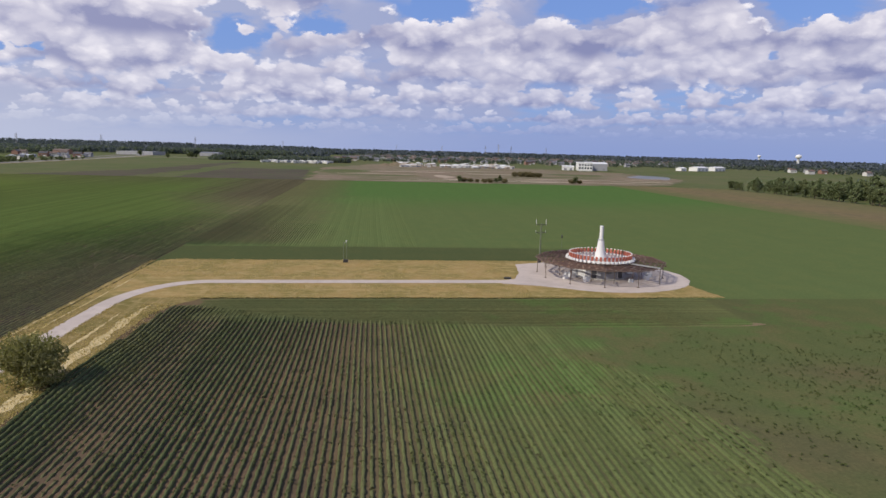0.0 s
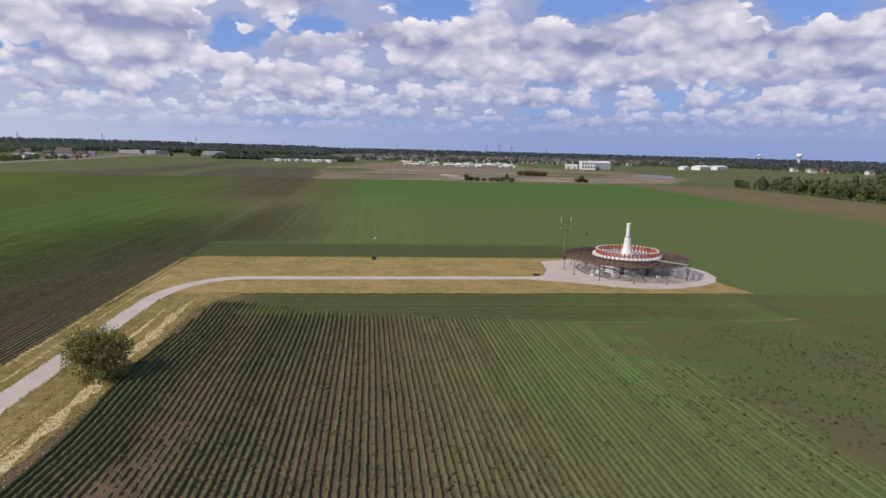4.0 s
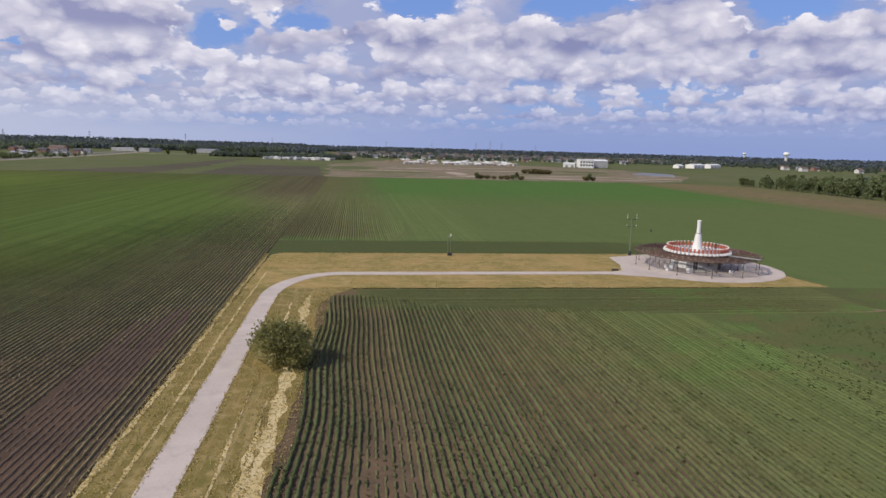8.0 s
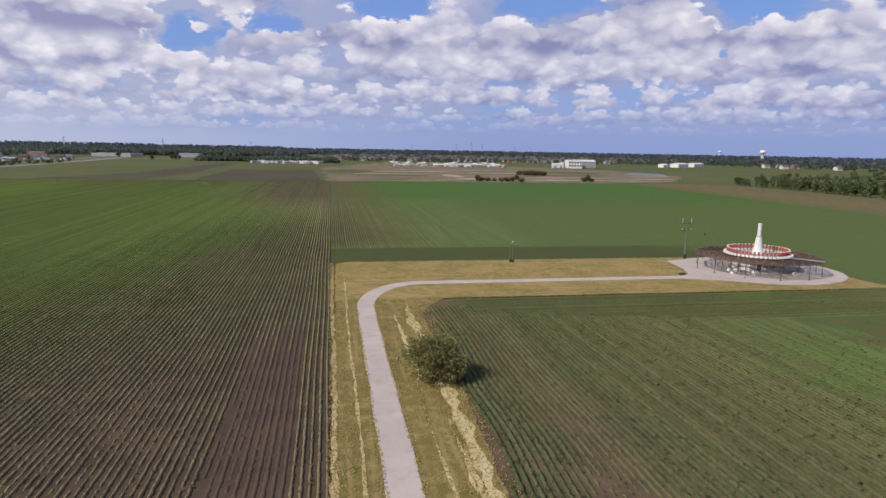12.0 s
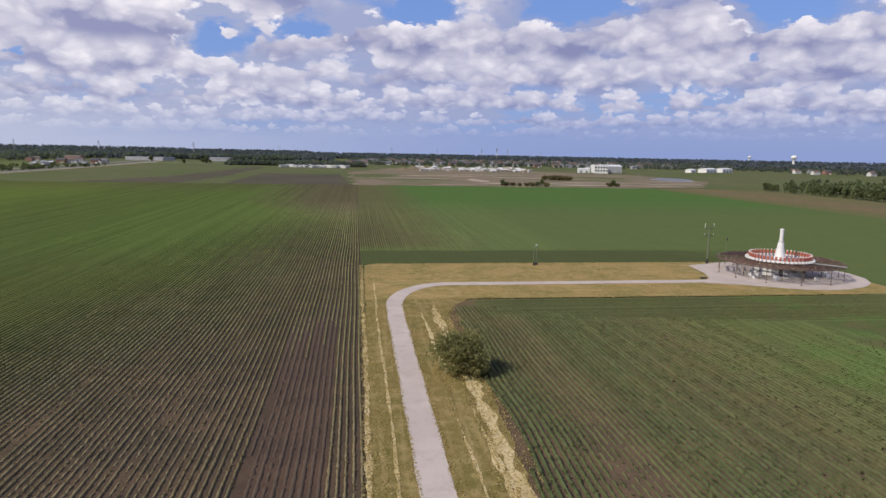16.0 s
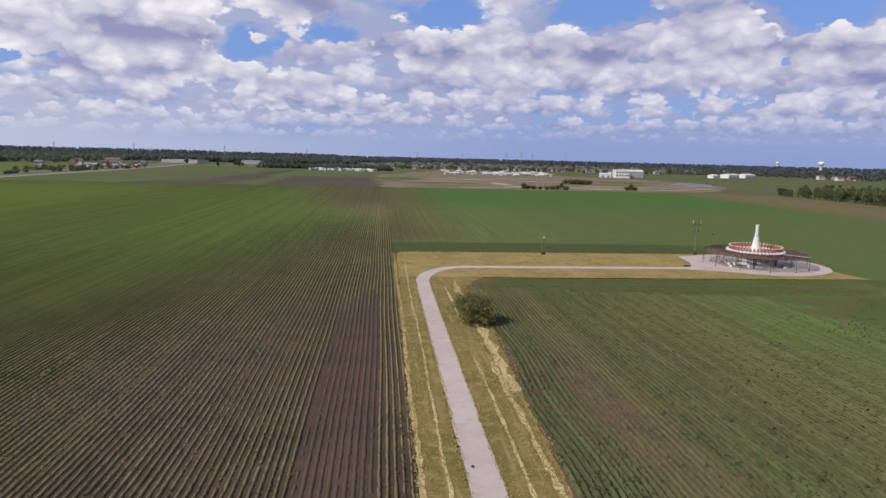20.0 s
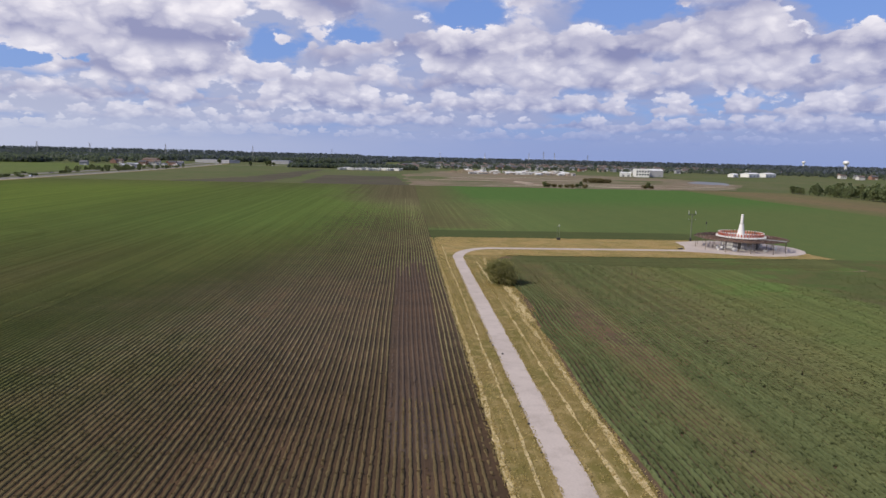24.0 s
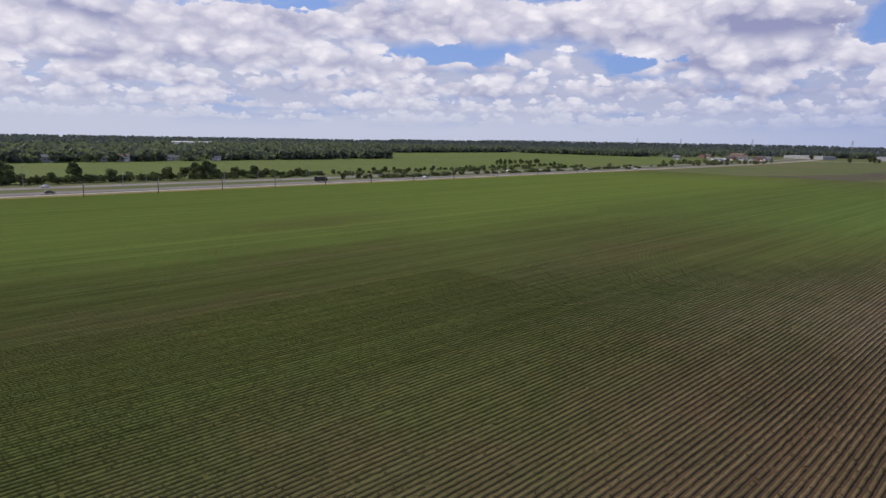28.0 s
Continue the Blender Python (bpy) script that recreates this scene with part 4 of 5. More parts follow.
TREES = [tree_kind(21, 9, 6.5, 900, 0.62, base=0.08), tree_kind(22, 7, 6.0, 760, 0.58, base=0.05), tree_kind(23, 11, 6.0, 950, 0.66, base=0.06), tree_kind(24, 4.6, 6.0, 620, 0.52, base=0.02), tree_kind(25, 12, 9.5, 1100, 0.8, base=0.08), tree_kind(26, 12, 4.0, 1000, 0.55, M_GROVE, "slim upright green tree of the grove", 0.03), tree_kind(27, 4.4, 7.0, 620, 0.5, M_DRYBUSH, "low brownish dense bush on tan building land", 0.02)]


def plant(kind, x, y, s=1.0, rz=0.0, label=""):
    ob = copy_thing(TREES[kind], pose(x, y, 0, 0, 0, rz))
    ob.scale = (s, s, s)
    if label:
        tagged(ob, label)
    return ob


def plant_all():
    rnd = random.Random(5)
    # the grove east of the bare field
    for i in range(50):
        y = 384 - i * 4.3
        plant(rnd.choice((5, 5, 5, 2, 0)), 372 + rnd.uniform(-4, 6), y + rnd.uniform(-2, 2), rnd.uniform(0.62, 0.95) * (1 + 0.35 * i / 50), rnd.uniform(0, 360))
    for i in range(16):
        plant(rnd.choice((2, 5)), 402 + rnd.uniform(0, 50), 205 + i * 6.5, rnd.uniform(2.1, 2.7) if i < 9 else rnd.uniform(1.2, 1.7), rnd.uniform(0, 360), "tall leafy tree standing over the grove")
    for i in range(34):
        y = 370 - i * 6.4
        plant(rnd.choice((5, 5, 2)), 392 + i * 0.8 + rnd.uniform(-6, 10), y, rnd.uniform(0.9, 1.25) * (1 + 0.6 * i / 34), rnd.uniform(0, 360))
    # clumps on the graded land
    for x, y, k, s in ((130, 412, 1, 0.8), (134, 415, 3, 0.9), (140, 414, 3, 0.8), (146, 412, 3, 0.7), (153, 411, 3, 0.8), (158, 410, 3, 0.9), (166, 409, 2, 0.75), (170, 408, 3, 0.9), (163, 412, 1, 0.6), (240, 422, 1, 0.9), (237, 424, 3, 0.9), (243, 421, 3, 0.8),
                       (214, 560, 3, 1.2), (220, 556, 3, 1.3), (226, 553, 3, 1.4), (232, 549, 3, 1.3), (237, 546, 3, 1.2), (223, 562, 3, 1.2), (230, 556, 3, 1.2)):
        plant(6 if k == 3 else k, x, y, s, x * 7 % 360, "" if k == 3 else "small bushy tree on tan building land")
    # lone trees far ahead
    for x, y, k, s in ((-304, 1030, 2, 1.1), (-306, 1036, 2, 1.0), (-285, 1110, 4, 1.0), (-292, 1116, 0, 1.1), (-276, 1106, 0, 0.9), (-418, 1230, 4, 1.0)):
        plant(k, x, y, s, x * 5 % 360)
    # hedge and trees along the highway
    y = -230.0
    while y < 420:
        gap = 38 < y < 60 or -68 < y < -58
        if not gap:
            plant(rnd.choice((1, 3, 3, 3)), -441 + rnd.uniform(-4, 4) - max(0, y - 50) * 0.08, y, rnd.uniform(0.8, 1.25) if y < 40 else rnd.uniform(0.4, 0.7), rnd.uniform(0, 360), "tree in the ragged hedge beside the highway")
        y += rnd.uniform(3.2, 4.8)
    for x, y, k, s in ((-446, -42, 4, 1.05), (-447, -50, 4, 0.95), (-447, -58, 0, 1.0), (-448, -125, 4, 1.05), (-452, -172, 4, 1.2), (-450, -182, 4, 1.2), (-446, -190, 4, 1.1), (-449, -200, 4, 1.2), (-451, -162, 4, 1.15), (-454, -215, 4, 1.25)):
        plant(k, x, y, s, y * 3 % 360, "large dark tree beside the highway")
    for i in range(26):
        plant(rnd.choice((0, 1, 4)), -520 + rnd.uniform(-10, 10) - i * 0.5, 352 + i * 4.0, rnd.uniform(0.35, 0.6), rnd.uniform(0, 360), "tree in a field hedge beyond the highway")
    for i in range(9):
        plant(rnd.choice((1, 3)), -386 + rnd.uniform(-3, 3), (30, 44, 48, 53, 120, 128, 142, 190, 215)[i], rnd.uniform(0.45, 0.8), rnd.uniform(0, 360), "small shrub on the highway's median")
    for k, (x, y) in enumerate(((520, 300), (540, 250), (560, 340), (600, 280), (620, 330))):
        plant(k % 5, x, y, 1.2, k * 70)


plant_all()
for k, t in enumerate(TREES):
    place(t, 395 + 12 * k, 330 - 9 * k, 0, 40 * k)


def woods(name, spots, quads, size, mat, label, seed, width=9.0):
    """Many trees as one mass: each a ragged heap of leaf clumps on a stem of shade."""
    rng = np.random.default_rng(seed)
    n = len(spots)
    h = spots[:, 2]
    c = rng.normal(size=(n, quads, 3))
    c /= np.linalg.norm(c, axis=2, keepdims=True)
    c *= rng.uniform(0.45, 1.0, (n, quads, 1)) ** 0.6
    w = (width * rng.uniform(0.7, 1.25, n))[:, None, None]
    c = c * np.concatenate([np.broadcast_to(w * 0.5, (n, quads, 1)), np.broadcast_to(w * 0.5, (n, quads, 1)), np.broadcast_to(h[:, None, None] * 0.48, (n, quads, 1))], 2)
    c[:, :, 2] += h[:, None] * 0.52
    c[:, :, 0] += spots[:, 0, None]
    c[:, :, 1] += spots[:, 1, None]
    v, f = leaf_quads(rng, c.reshape(-1, 3), size)
    return tagged(part(name, array_mesh(name, v, f), mat), label, "woods", kind="stuff")


def scatter(rng, n, x0, y0, x1, y1, h0, h1):
    return np.stack([rng.uniform(x0, x1, n), rng.uniform(y0, y1, n), rng.uniform(h0, h1, n)], 1)


def arc(rng, n, r0, r1, a0, a1, h0, h1):
    a, r = np.radians(rng.uniform(a0, a1, n)), rng.uniform(r0, r1, n)
    return np.stack([r * np.sin(a), -200 + r * np.cos(a), rng.uniform(h0, h1, n)], 1)


def all_woods():
    rng = np.random.default_rng(77)
    woods("woods_west", np.concatenate([scatter(rng, 300, -775, -600, -735, 380, 6, 15), scatter(rng, 1500, -1250, -700, -770, 385, 10, 16)]), 46, 2.9, M_WOODS_HAZED, "dense green woods beyond the meadow", 1, 15.0)
    woods("woods_west_far", np.concatenate([scatter(rng, 500, -1100, 640, -1020, 1000, 9, 14), scatter(rng, 700, -1700, 380, -1050, 1100, 10, 16), scatter(rng, 420, -1000, 1000, -690, 1060, 8, 13), scatter(rng, 500, -1500, 1060, -620, 1500, 9, 14)]), 30, 3.2, M_WOODS_HAZED, "far dark woods west of the highway", 2, 16.0)
    woods("woods_north_west", np.concatenate([scatter(rng, 900, -1000, 1500, -160, 1760, 9, 15), scatter(rng, 260, -230, 1030, -20, 1080, 4, 9), scatter(rng, 160, -130, 1000, 10, 1020, 4, 8)]), 28, 3.2, M_WOODS_HAZED, "woods behind the yards", 3, 14.0)
    woods("trees_between_houses", np.concatenate([scatter(rng, 1700, -20, 1180, 1100, 2050, 4, 9), scatter(rng, 420, 700, 1390, 1500, 1800, 7, 12), scatter(rng, 300, 840, 1050, 1700, 1350, 5, 9)]), 30, 1.7, M_WOODS_HAZED, "scattered trees between houses", 4, 7.0)
    woods("woods_east", np.concatenate([scatter(rng, 500, 900, 700, 2000, 1500, 8, 14), scatter(rng, 350, 500, 150, 900, 420, 6, 11)]), 36, 1.9, M_WOODS_HAZED, "woods east of the grove", 5)
    grove = scatter(rng, 260, 379, 140, 520, 392, 7, 12)
    grove[:, 2] *= 0.85 + (392 - grove[:, 1]) / 250 * 0.8
    woods("grove", grove[grove[:, 0] > 379 + 0.1 * (392 - grove[:, 1])], 260, 0.75, M_GROVE, "young green grove behind the bare field", 8, 5.0)
    woods("roadside_scrub", np.concatenate([scatter(rng, 40, -432, 400, -372, 800, 2, 5), scatter(rng, 60, -450, 620, -366, 870, 3, 7), scatter(rng, 70, -395, 60, -384, 420, 1.2, 3.2), scatter(rng, 60, -438, -60, -424, 400, 1.5, 4.0), scatter(rng, 46, -446, -260, -436, 60, 2.5, 5.0)]), 120, 0.7, M_TREE, "scrubby bushes beside the highway", 9, 5.0)
    woods("woods_horizon", np.concatenate([arc(rng, 2700, 1750, 2600, -100, -2, 10, 14), arc(rng, 900, 2350, 2700, -3, 31, 10, 14), arc(rng, 1200, 1750, 2600, 31, 60, 10, 14), arc(rng, 3200, 2700, 3400, -100, 60, 11, 15), arc(rng, 4600, 3400, 4600, -100, 60, 14, 18), arc(rng, 1100, 3600, 4600, -42, -14, 25, 31), arc(rng, 300, 3600, 4600, -50, -42, 19, 25), arc(rng, 500, 3600, 4600, -14, -4, 19, 26)]), 12, 4.6, M_WOODS_FAR_HAZED, "dark wooded horizon", 6, 17.0)


all_woods()


# ---- highway ----
def line_y(x, y0, y1, step, bend=0.0):
    k = int((y1 - y0) / step)
    return [(x - bend * max(0.0, (y0 + step * i - 500) / 100) ** 2, y0 + step * i) for i in range(k + 1)]


ribbon("road_shoulder", line_y(-355, -900, 1500, 25, 0.9), 3.5, -0.03, M_GRASS_Y, "dry roadside verge", "verge")
ribbon("road_frontage", line_y(-362.2, -900, 1500, 25, 0.9), 2.4, -0.02, M_CONCRETE, "pale concrete side road", "road")
ribbon("road_north", line_y(-374.5, -900, 1500, 25, 0.9), 6.3, -0.01, M_ASPHALT, "grey highway carriageway", "road")
ribbon("median", line_y(-391, -900, 1500, 25, 0.9), 10.0, -0.03, M_FAR, "dull grass median", "median")
ribbon("road_south", line_y(-409, -900, 1500, 25, 0.9), 7.5, -0.01, M_ASPHALT, "grey highway carriageway", "road")
ribbon("road_verge", line_y(-430, -900, 1500, 25, 0.9), 14, -0.035, M_FAR, "rough green roadside verge", "verge")
ribbon("barrier_wall", line_y(-399.5, -900, 600, 25), 0.25, 0.8, M_CONCRETE, "low concrete highway barrier", "barrier")
ribbon("road_yards", [(-420 + 12 * i, 1085 + 6.5 * i) for i in range(0, 50)], 5.0, -0.02, M_CONCRETE, "pale distant road", "road")


def build_roadside():
    p = thing("utility_pole", "brown wooden roadside pole with crossarm", "utility pole", "roadside poles", at=(-343, -151, 0))
    part("shaft", Shape().tube((0, 0, 0), (0, 0, 7.8), 0.24, 0.17, 8), M_WOODPOLE, p)
    part("crossarm", Shape().box(0, 0, 7.1, 0.16, 2.2, 0.16), M_WOODPOLE, p)
    part("transformer", Shape().lathe(0.3, 0.1, [(0.22, 5.6), (0.27, 5.7), (0.27, 6.6), (0.1, 6.7)], 10), M_GALV, p)
    for x, y in ((-345, -116), (-344.5, -82), (-346, -49), (-346, -14), (-346, 22), (-346, 60), (-346, 100), (-346, 150), (-347, 205), (-347, 265)):
        copy_thing(p, pose(x, y, 0))
    l = thing("street_lamp", "tall grey highway lamp with single arm", "street lamp", "highway lamps", at=(-416, -159, 0))
    part("shaft", Shape().tube((0, 0, 0), (0, 0, 12), 0.15, 0.08, 8), M_GALV, l)
    arm = part("arm", Shape().tube((0, 0, 11.8), (2.4, 0, 12.3), 0.06, 0.05, 6), M_GALV, l)
    part("lamp_head", Shape().box(2.7, 0, 12.2, 0.9, 0.35, 0.16, 0, 0.04), M_GALV, arm)
    for x, y in ((-416, -95), (-417, -20), (-417, 60), (-388, -118), (-388, 2), (-417, 150), (-418, 250), (-386, -60)):
        copy_thing(l, pose(x, y, 0, 0, 0, 0 if x < -400 else 180))


build_roadside()


def build_car(name, label, category, paint, length=4.5, height=1.45, van=False):
    c = thing(name, label, category)
    w = 1.8 if not van else 2.4
    body = Shape()
    l = length / 2
    if van:
        body.box(-length * 0.12, 0, 0.6, length * 0.76, w, height - 0.6, 0, 0.06)
        part("cab", Shape().grid([[(l - 2.2, -w / 2, 0.5), (l, -w / 2, 0.5), (l, w / 2, 0.5), (l - 2.2, w / 2, 0.5)], [(l - 2.2, -w / 2, 1.5), (l, -w / 2, 1.4), (l, w / 2, 1.4), (l - 2.2, w / 2, 1.5)], [(l - 2.2, -w / 2 + 0.1, 2.6), (l - 0.5, -w / 2 + 0.1, 2.6), (l - 0.5, w / 2 - 0.1, 2.6), (l - 2.2, w / 2 - 0.1, 2.6)]]), paint, c)
        part("windscreen", Shape().face((l - 0.04, -w / 2 + 0.1, 1.45), (l - 0.04, w / 2 - 0.1, 1.45), (l - 0.45, w / 2 - 0.2, 2.5), (l - 0.45, -w / 2 + 0.2, 2.5)), M_GLASS, c)
    else:
        prof = [(-l, 0.35), (-l, 0.85), (-l + 0.3, 0.95), (-l * 0.62, height), (l * 0.15, height), (l * 0.5, 0.95), (l * 0.95, 0.8), (l, 0.6), (l, 0.35)]
        body.grid([[(x, s * w / 2 * (1 if z < 1 else 0.85), z) for x, z in prof] for s in (-1, 1)])
        part("window", Shape().grid([[(-l * 0.7, s * (w / 2 * 0.94), 1.0), (l * 0.38, s * (w / 2 * 0.94), 1.0), (l * 0.12, s * (w / 2 * 0.88), height - 0.08), (-l * 0.58, s * (w / 2 * 0.88), height - 0.08)] for s in (-1, 1)]), M_GLASS, c, "dark side windows")
    part("body", body, paint, c)
    for x in (-l * 0.62, l * 0.62):
        for s in (-1, 1):
            wheel = part("wheel", Shape().tube((x, s * (w / 2 - 0.2), 0.33), (x, s * (w / 2 + 0.02), 0.33), 0.33, 0.33, 12), M_RUBBER, c)
            part("rim", Shape().tube((x, s * (w / 2 + 0.02), 0.33), (x, s * (w / 2 + 0.035), 0.33), 0.2, 0.18, 10), M_GALV, wheel)
    return c


M_CARDARK = plain("car_paint_dark", (0.03, 0.03, 0.035), 0.25, 0.2, 0.1)
M_CARWHITE = plain("car_paint_white", (0.7, 0.7, 0.7), 0.3, 0, 0.1)
M_CARRED = plain("car_paint_red", (0.45, 0.03, 0.03), 0.3, 0, 0.1)
dark_car = place(build_car("car", "dark car on the highway", "car", M_CARDARK), -371, -158, 0.0, 90)
white_car = place(build_car("car", "white car on the highway", "car", M_CARWHITE), -412, -150, 0.0, -90)
truck = place(build_car("truck", "dark box truck on the highway", "truck", M_CARDARK, 9.0, 3.4, True), -377, 4, 0.0, 90)
place(build_car("truck", "white box truck with red cab beside far sheds", "truck", M_CARRED, 9.5, 3.6, True), -512, 1185, 0.0, 200)
for x, y, rz in ((-372, 96, 90), (-408, 240, -90), (-378, 330, 90), (-406, 80, -90), (-372, 420, 90), (-405, 520, -90)):
    copy_thing(dark_car if y % 3 else white_car, pose(x, y, 0.0, 0, 0, rz))


# ---- buildings ----
def build_house(wall, roof, sx, sy, h, rise, label):
    b = thing("house", label, "house", "houses")
    sh = Shape().box(0, 0, 0, sx, sy, h)
    for s in (-1, 1):
        sh.face(*[(s * sx / 2, y * s, z) for y, z in ((-sy / 2, h), (sy / 2, h), (0, h + rise))])
    part("wall", sh, wall, b)
    part("roof", Shape().gable(sx, sy, h, rise), roof, b)
    for i in (-1, 0, 1):
        win = part("window", Shape().box(i * sx * 0.3, -sy / 2 - 0.03, h * 0.45, 1.3, 0.1, 1.4), M_GLASS, b)
        part("sill", Shape().box(i * sx * 0.3, -sy / 2 - 0.08, h * 0.45 - 0.1, 1.6, 0.2, 0.1), M_WHITE, win)
    part("garage_door", Shape().box(sx * 0.25, -sy / 2 - 0.04, 0, 4.2, 0.1, 2.2), M_WHITE, b)
    part("chimney", Shape().box(-sx * 0.2, sy * 0.15, h + 0.3, 0.9, 0.7, rise + 0.6), WALLS[3], b)
    return b


HOUSES = [build_house(WALLS[0], ROOFS[0], 13, 10, 5.4, 2.6, "white two-storey house with brown gable roof"), build_house(WALLS[1], ROOFS[0], 14, 10, 5.2, 2.8, "tan house with brown gable roof"),
          build_house(WALLS[2], ROOFS[1], 12, 9, 5.0, 2.4, "grey house with grey gable roof"), build_house(WALLS[3], ROOFS[2], 13, 11, 5.6, 2.8, "red brick house with dark gable roof"), build_house(WALLS[0], ROOFS[1], 15, 10, 3.2, 2.6, "white low house with grey gable roof")]


def build_houses():
    rnd = random.Random(9)
    spots = []
    for row in range(8):
        y = 1230 + row * 95
        x = -20.0 + row * 12
        while x < 620 + row * 60:
            spots.append((x, y + rnd.uniform(-10, 10)))
            x += rnd.uniform(24, 52)
    for i in range(24):
        spots.append((700 + i * 26 + rnd.uniform(-5, 5), 1350 + rnd.uniform(-40, 220)))
    for i in range(16):
        spots.append((860 + rnd.uniform(0, 420), 960 + rnd.uniform(-40, 200)))
    for i in range(8):
        spots.append((-520 + rnd.uniform(-60, 100), 880 + rnd.uniform(0, 260)))
    for i, (x, y) in enumerate(spots[len(HOUSES):]):
        copy_thing(rnd.choice(HOUSES), pose(x, y, 0, 0, 0, rnd.choice((0, 0, 8, -8, 90, 180))))
    for h, (x, y) in zip(HOUSES, spots):
        place(h, x, y, 0)
    for x, y, rz in ((-748, -64, 80), (-752, -8, 85), (-744, 6, 60), (-756, 62, 90), (-747, 108, 100), (-760, -120, 90)):
        copy_thing(HOUSES[(0, 2, 4)[int(abs(y)) % 3]], pose(x, y, 0, 0, 0, rz))


build_houses()


def shed(name, label, x, y, rz, sx, sy, h, rise, wall=M_WHITE, roof=M_WHITE, doors=3, windows=0, category="building"):
    b = thing(name, label, category, at=(x, y, 0), rz=rz)
    sh = Shape().box(0, 0, 0, sx, sy, h)
    if rise:
        for s in (-1, 1):
            sh.face(*[(s * sx / 2, q * s, z) for q, z in ((-sy / 2, h), (sy / 2, h), (0, h + rise))])
        part("roof", Shape().gable(sx, sy, h, rise, 0.5), roof, b)
    else:
        part("roof", Shape().box(0, 0, h, sx + 0.5, sy + 0.5, 0.5, 0, 0.1), roof, b)
    part("wall", sh, wall, b)
    for i in range(doors):
        part("door", Shape().box(-sx / 2 + sx * (i + 0.5) / doors, -sy / 2 - 0.05, 0, min(4.0, sx / doors * 0.6), 0.12, min(4.0, h * 0.6)), M_GREYWALL, b)
    for r in range(2 if windows else 0):
        for i in range(windows):
            w = part("window", Shape().box(-sx / 2 + sx * (i + 0.5) / windows, -sy / 2 - 0.06, h * (0.25 + 0.38 * r), sx / windows * 0.6, 0.14, h * 0.2), M_GLASS, b)
            part("frame", Shape().box(-sx / 2 + sx * (i + 0.5) / windows, -sy / 2 - 0.04, h * (0.25 + 0.38 * r) - 0.2, sx / windows * 0.7, 0.1, h * 0.2 + 0.4), M_WHITE, w)
    return b


def build_sheds():
    shed("office_block", "white flat-roofed building with dark window rows", 395, 862, -12, 22, 40, 13, 0, doors=0, windows=5)
    shed("warehouse", "large pale grey and white warehouse", 424, 892, -12, 34, 46, 11, 2.5, WALLS[2], M_WHITE, 3)
    shed("annexe", "low white annexe beside the office block", 370, 868, -12, 18, 14, 6, 1.5, doors=2)
    shed("long_shed", "long white shed with pale roof", 664, 1000, 30, 36, 18, 6.5, 2.0)
    shed("long_shed", "long white shed with pale roof", 716, 1032, 30, 36, 18, 6.5, 2.0)
    shed("long_shed", "small white shed with pale roof", 622, 985, 30, 16, 12, 5, 2.0, doors=1)
    shed("grey_warehouse", "wide low grey warehouse", -450, 1330, -22, 95, 40, 6.5, 0, WALLS[2], M_GALV, 6)
    shed("grey_warehouse", "low grey shed by the far road", -300, 1330, -18, 45, 22, 7, 1.5, WALLS[2], M_GALV, 3)
    shed("white_hall", "wide white hall roof above distant woods", -1500, 420, 70, 85, 40, 12.6, 1.0, M_WHITE, M_WHITE, 4)
    rnd = random.Random(4)
    for i in range(54):
        shed("trailer", "white parked trailer in a far yard", -124 + i * 2.0, 952 + rnd.uniform(-34, 40), rnd.choice((20, 70, 80, 95, 140)), rnd.uniform(6, 13), 3.0, rnd.uniform(2.2, 3.6), 0, WALLS[0], M_WHITE, 1, category="trailer")
    for i in range(80):
        shed("building_frame", "pale unfinished house on a building site", rnd.uniform(98, 292), 850 + 140 * rnd.random() ** 1.5, rnd.choice((0, 10, 90)), rnd.uniform(5, 10), 6, rnd.uniform(1.6, 3.6), rnd.uniform(0.6, 1.6), rnd.choice((WALLS[0], WALLS[1], M_WHITE)), rnd.choice((M_WHITE, WALLS[0], WALLS[1])), 1)
    for i in range(9):
        shed("roadside_shed", "small pale shed beside the highway", -455 + rnd.uniform(-22, 40), 800 + i * 22, rnd.choice((70, 90)), 11, 7, 3.5, 1.6, WALLS[0], rnd.choice((M_WHITE, ROOFS[1])), 1)


build_sheds()
shed("red_barn", "dark red barn beside the far road", -545, 1180, -20, 34, 14, 7, 3.0, WALLS[3], ROOFS[0], 2)


def mound(name, x, y, r, h, seed, label):
    rnd = random.Random(seed)
    n, rings = 18, []
    for k in range(7):
        u = k / 6
        rings.append([(x + r * (1 - u) ** 0.8 * math.cos(2 * math.pi * i / n) * rnd.uniform(0.88, 1.12) * 1.4, y + r * (1 - u) ** 0.8 * math.sin(2 * math.pi * i / n) * rnd.uniform(0.88, 1.12), h * u ** 1.2 * rnd.uniform(0.9, 1.0) - 0.1) for i in range(n)])
    return tagged(part(name, Shape().grid(rings), M_TAN), label, "mound")


mound("earth_mound", 92, 905, 13, 7, 1, "tan heap of earth on building land")
mound("earth_mound", 112, 912, 10, 5, 2, "tan heap of earth on building land")
mound("earth_mound", 74, 900, 9, 4, 3, "tan heap of earth on building land")


def on_way(azimuth, distance):
    return 0 + distance * math.sin(radians(azimuth)), -170 + distance * math.cos(radians(azimuth))


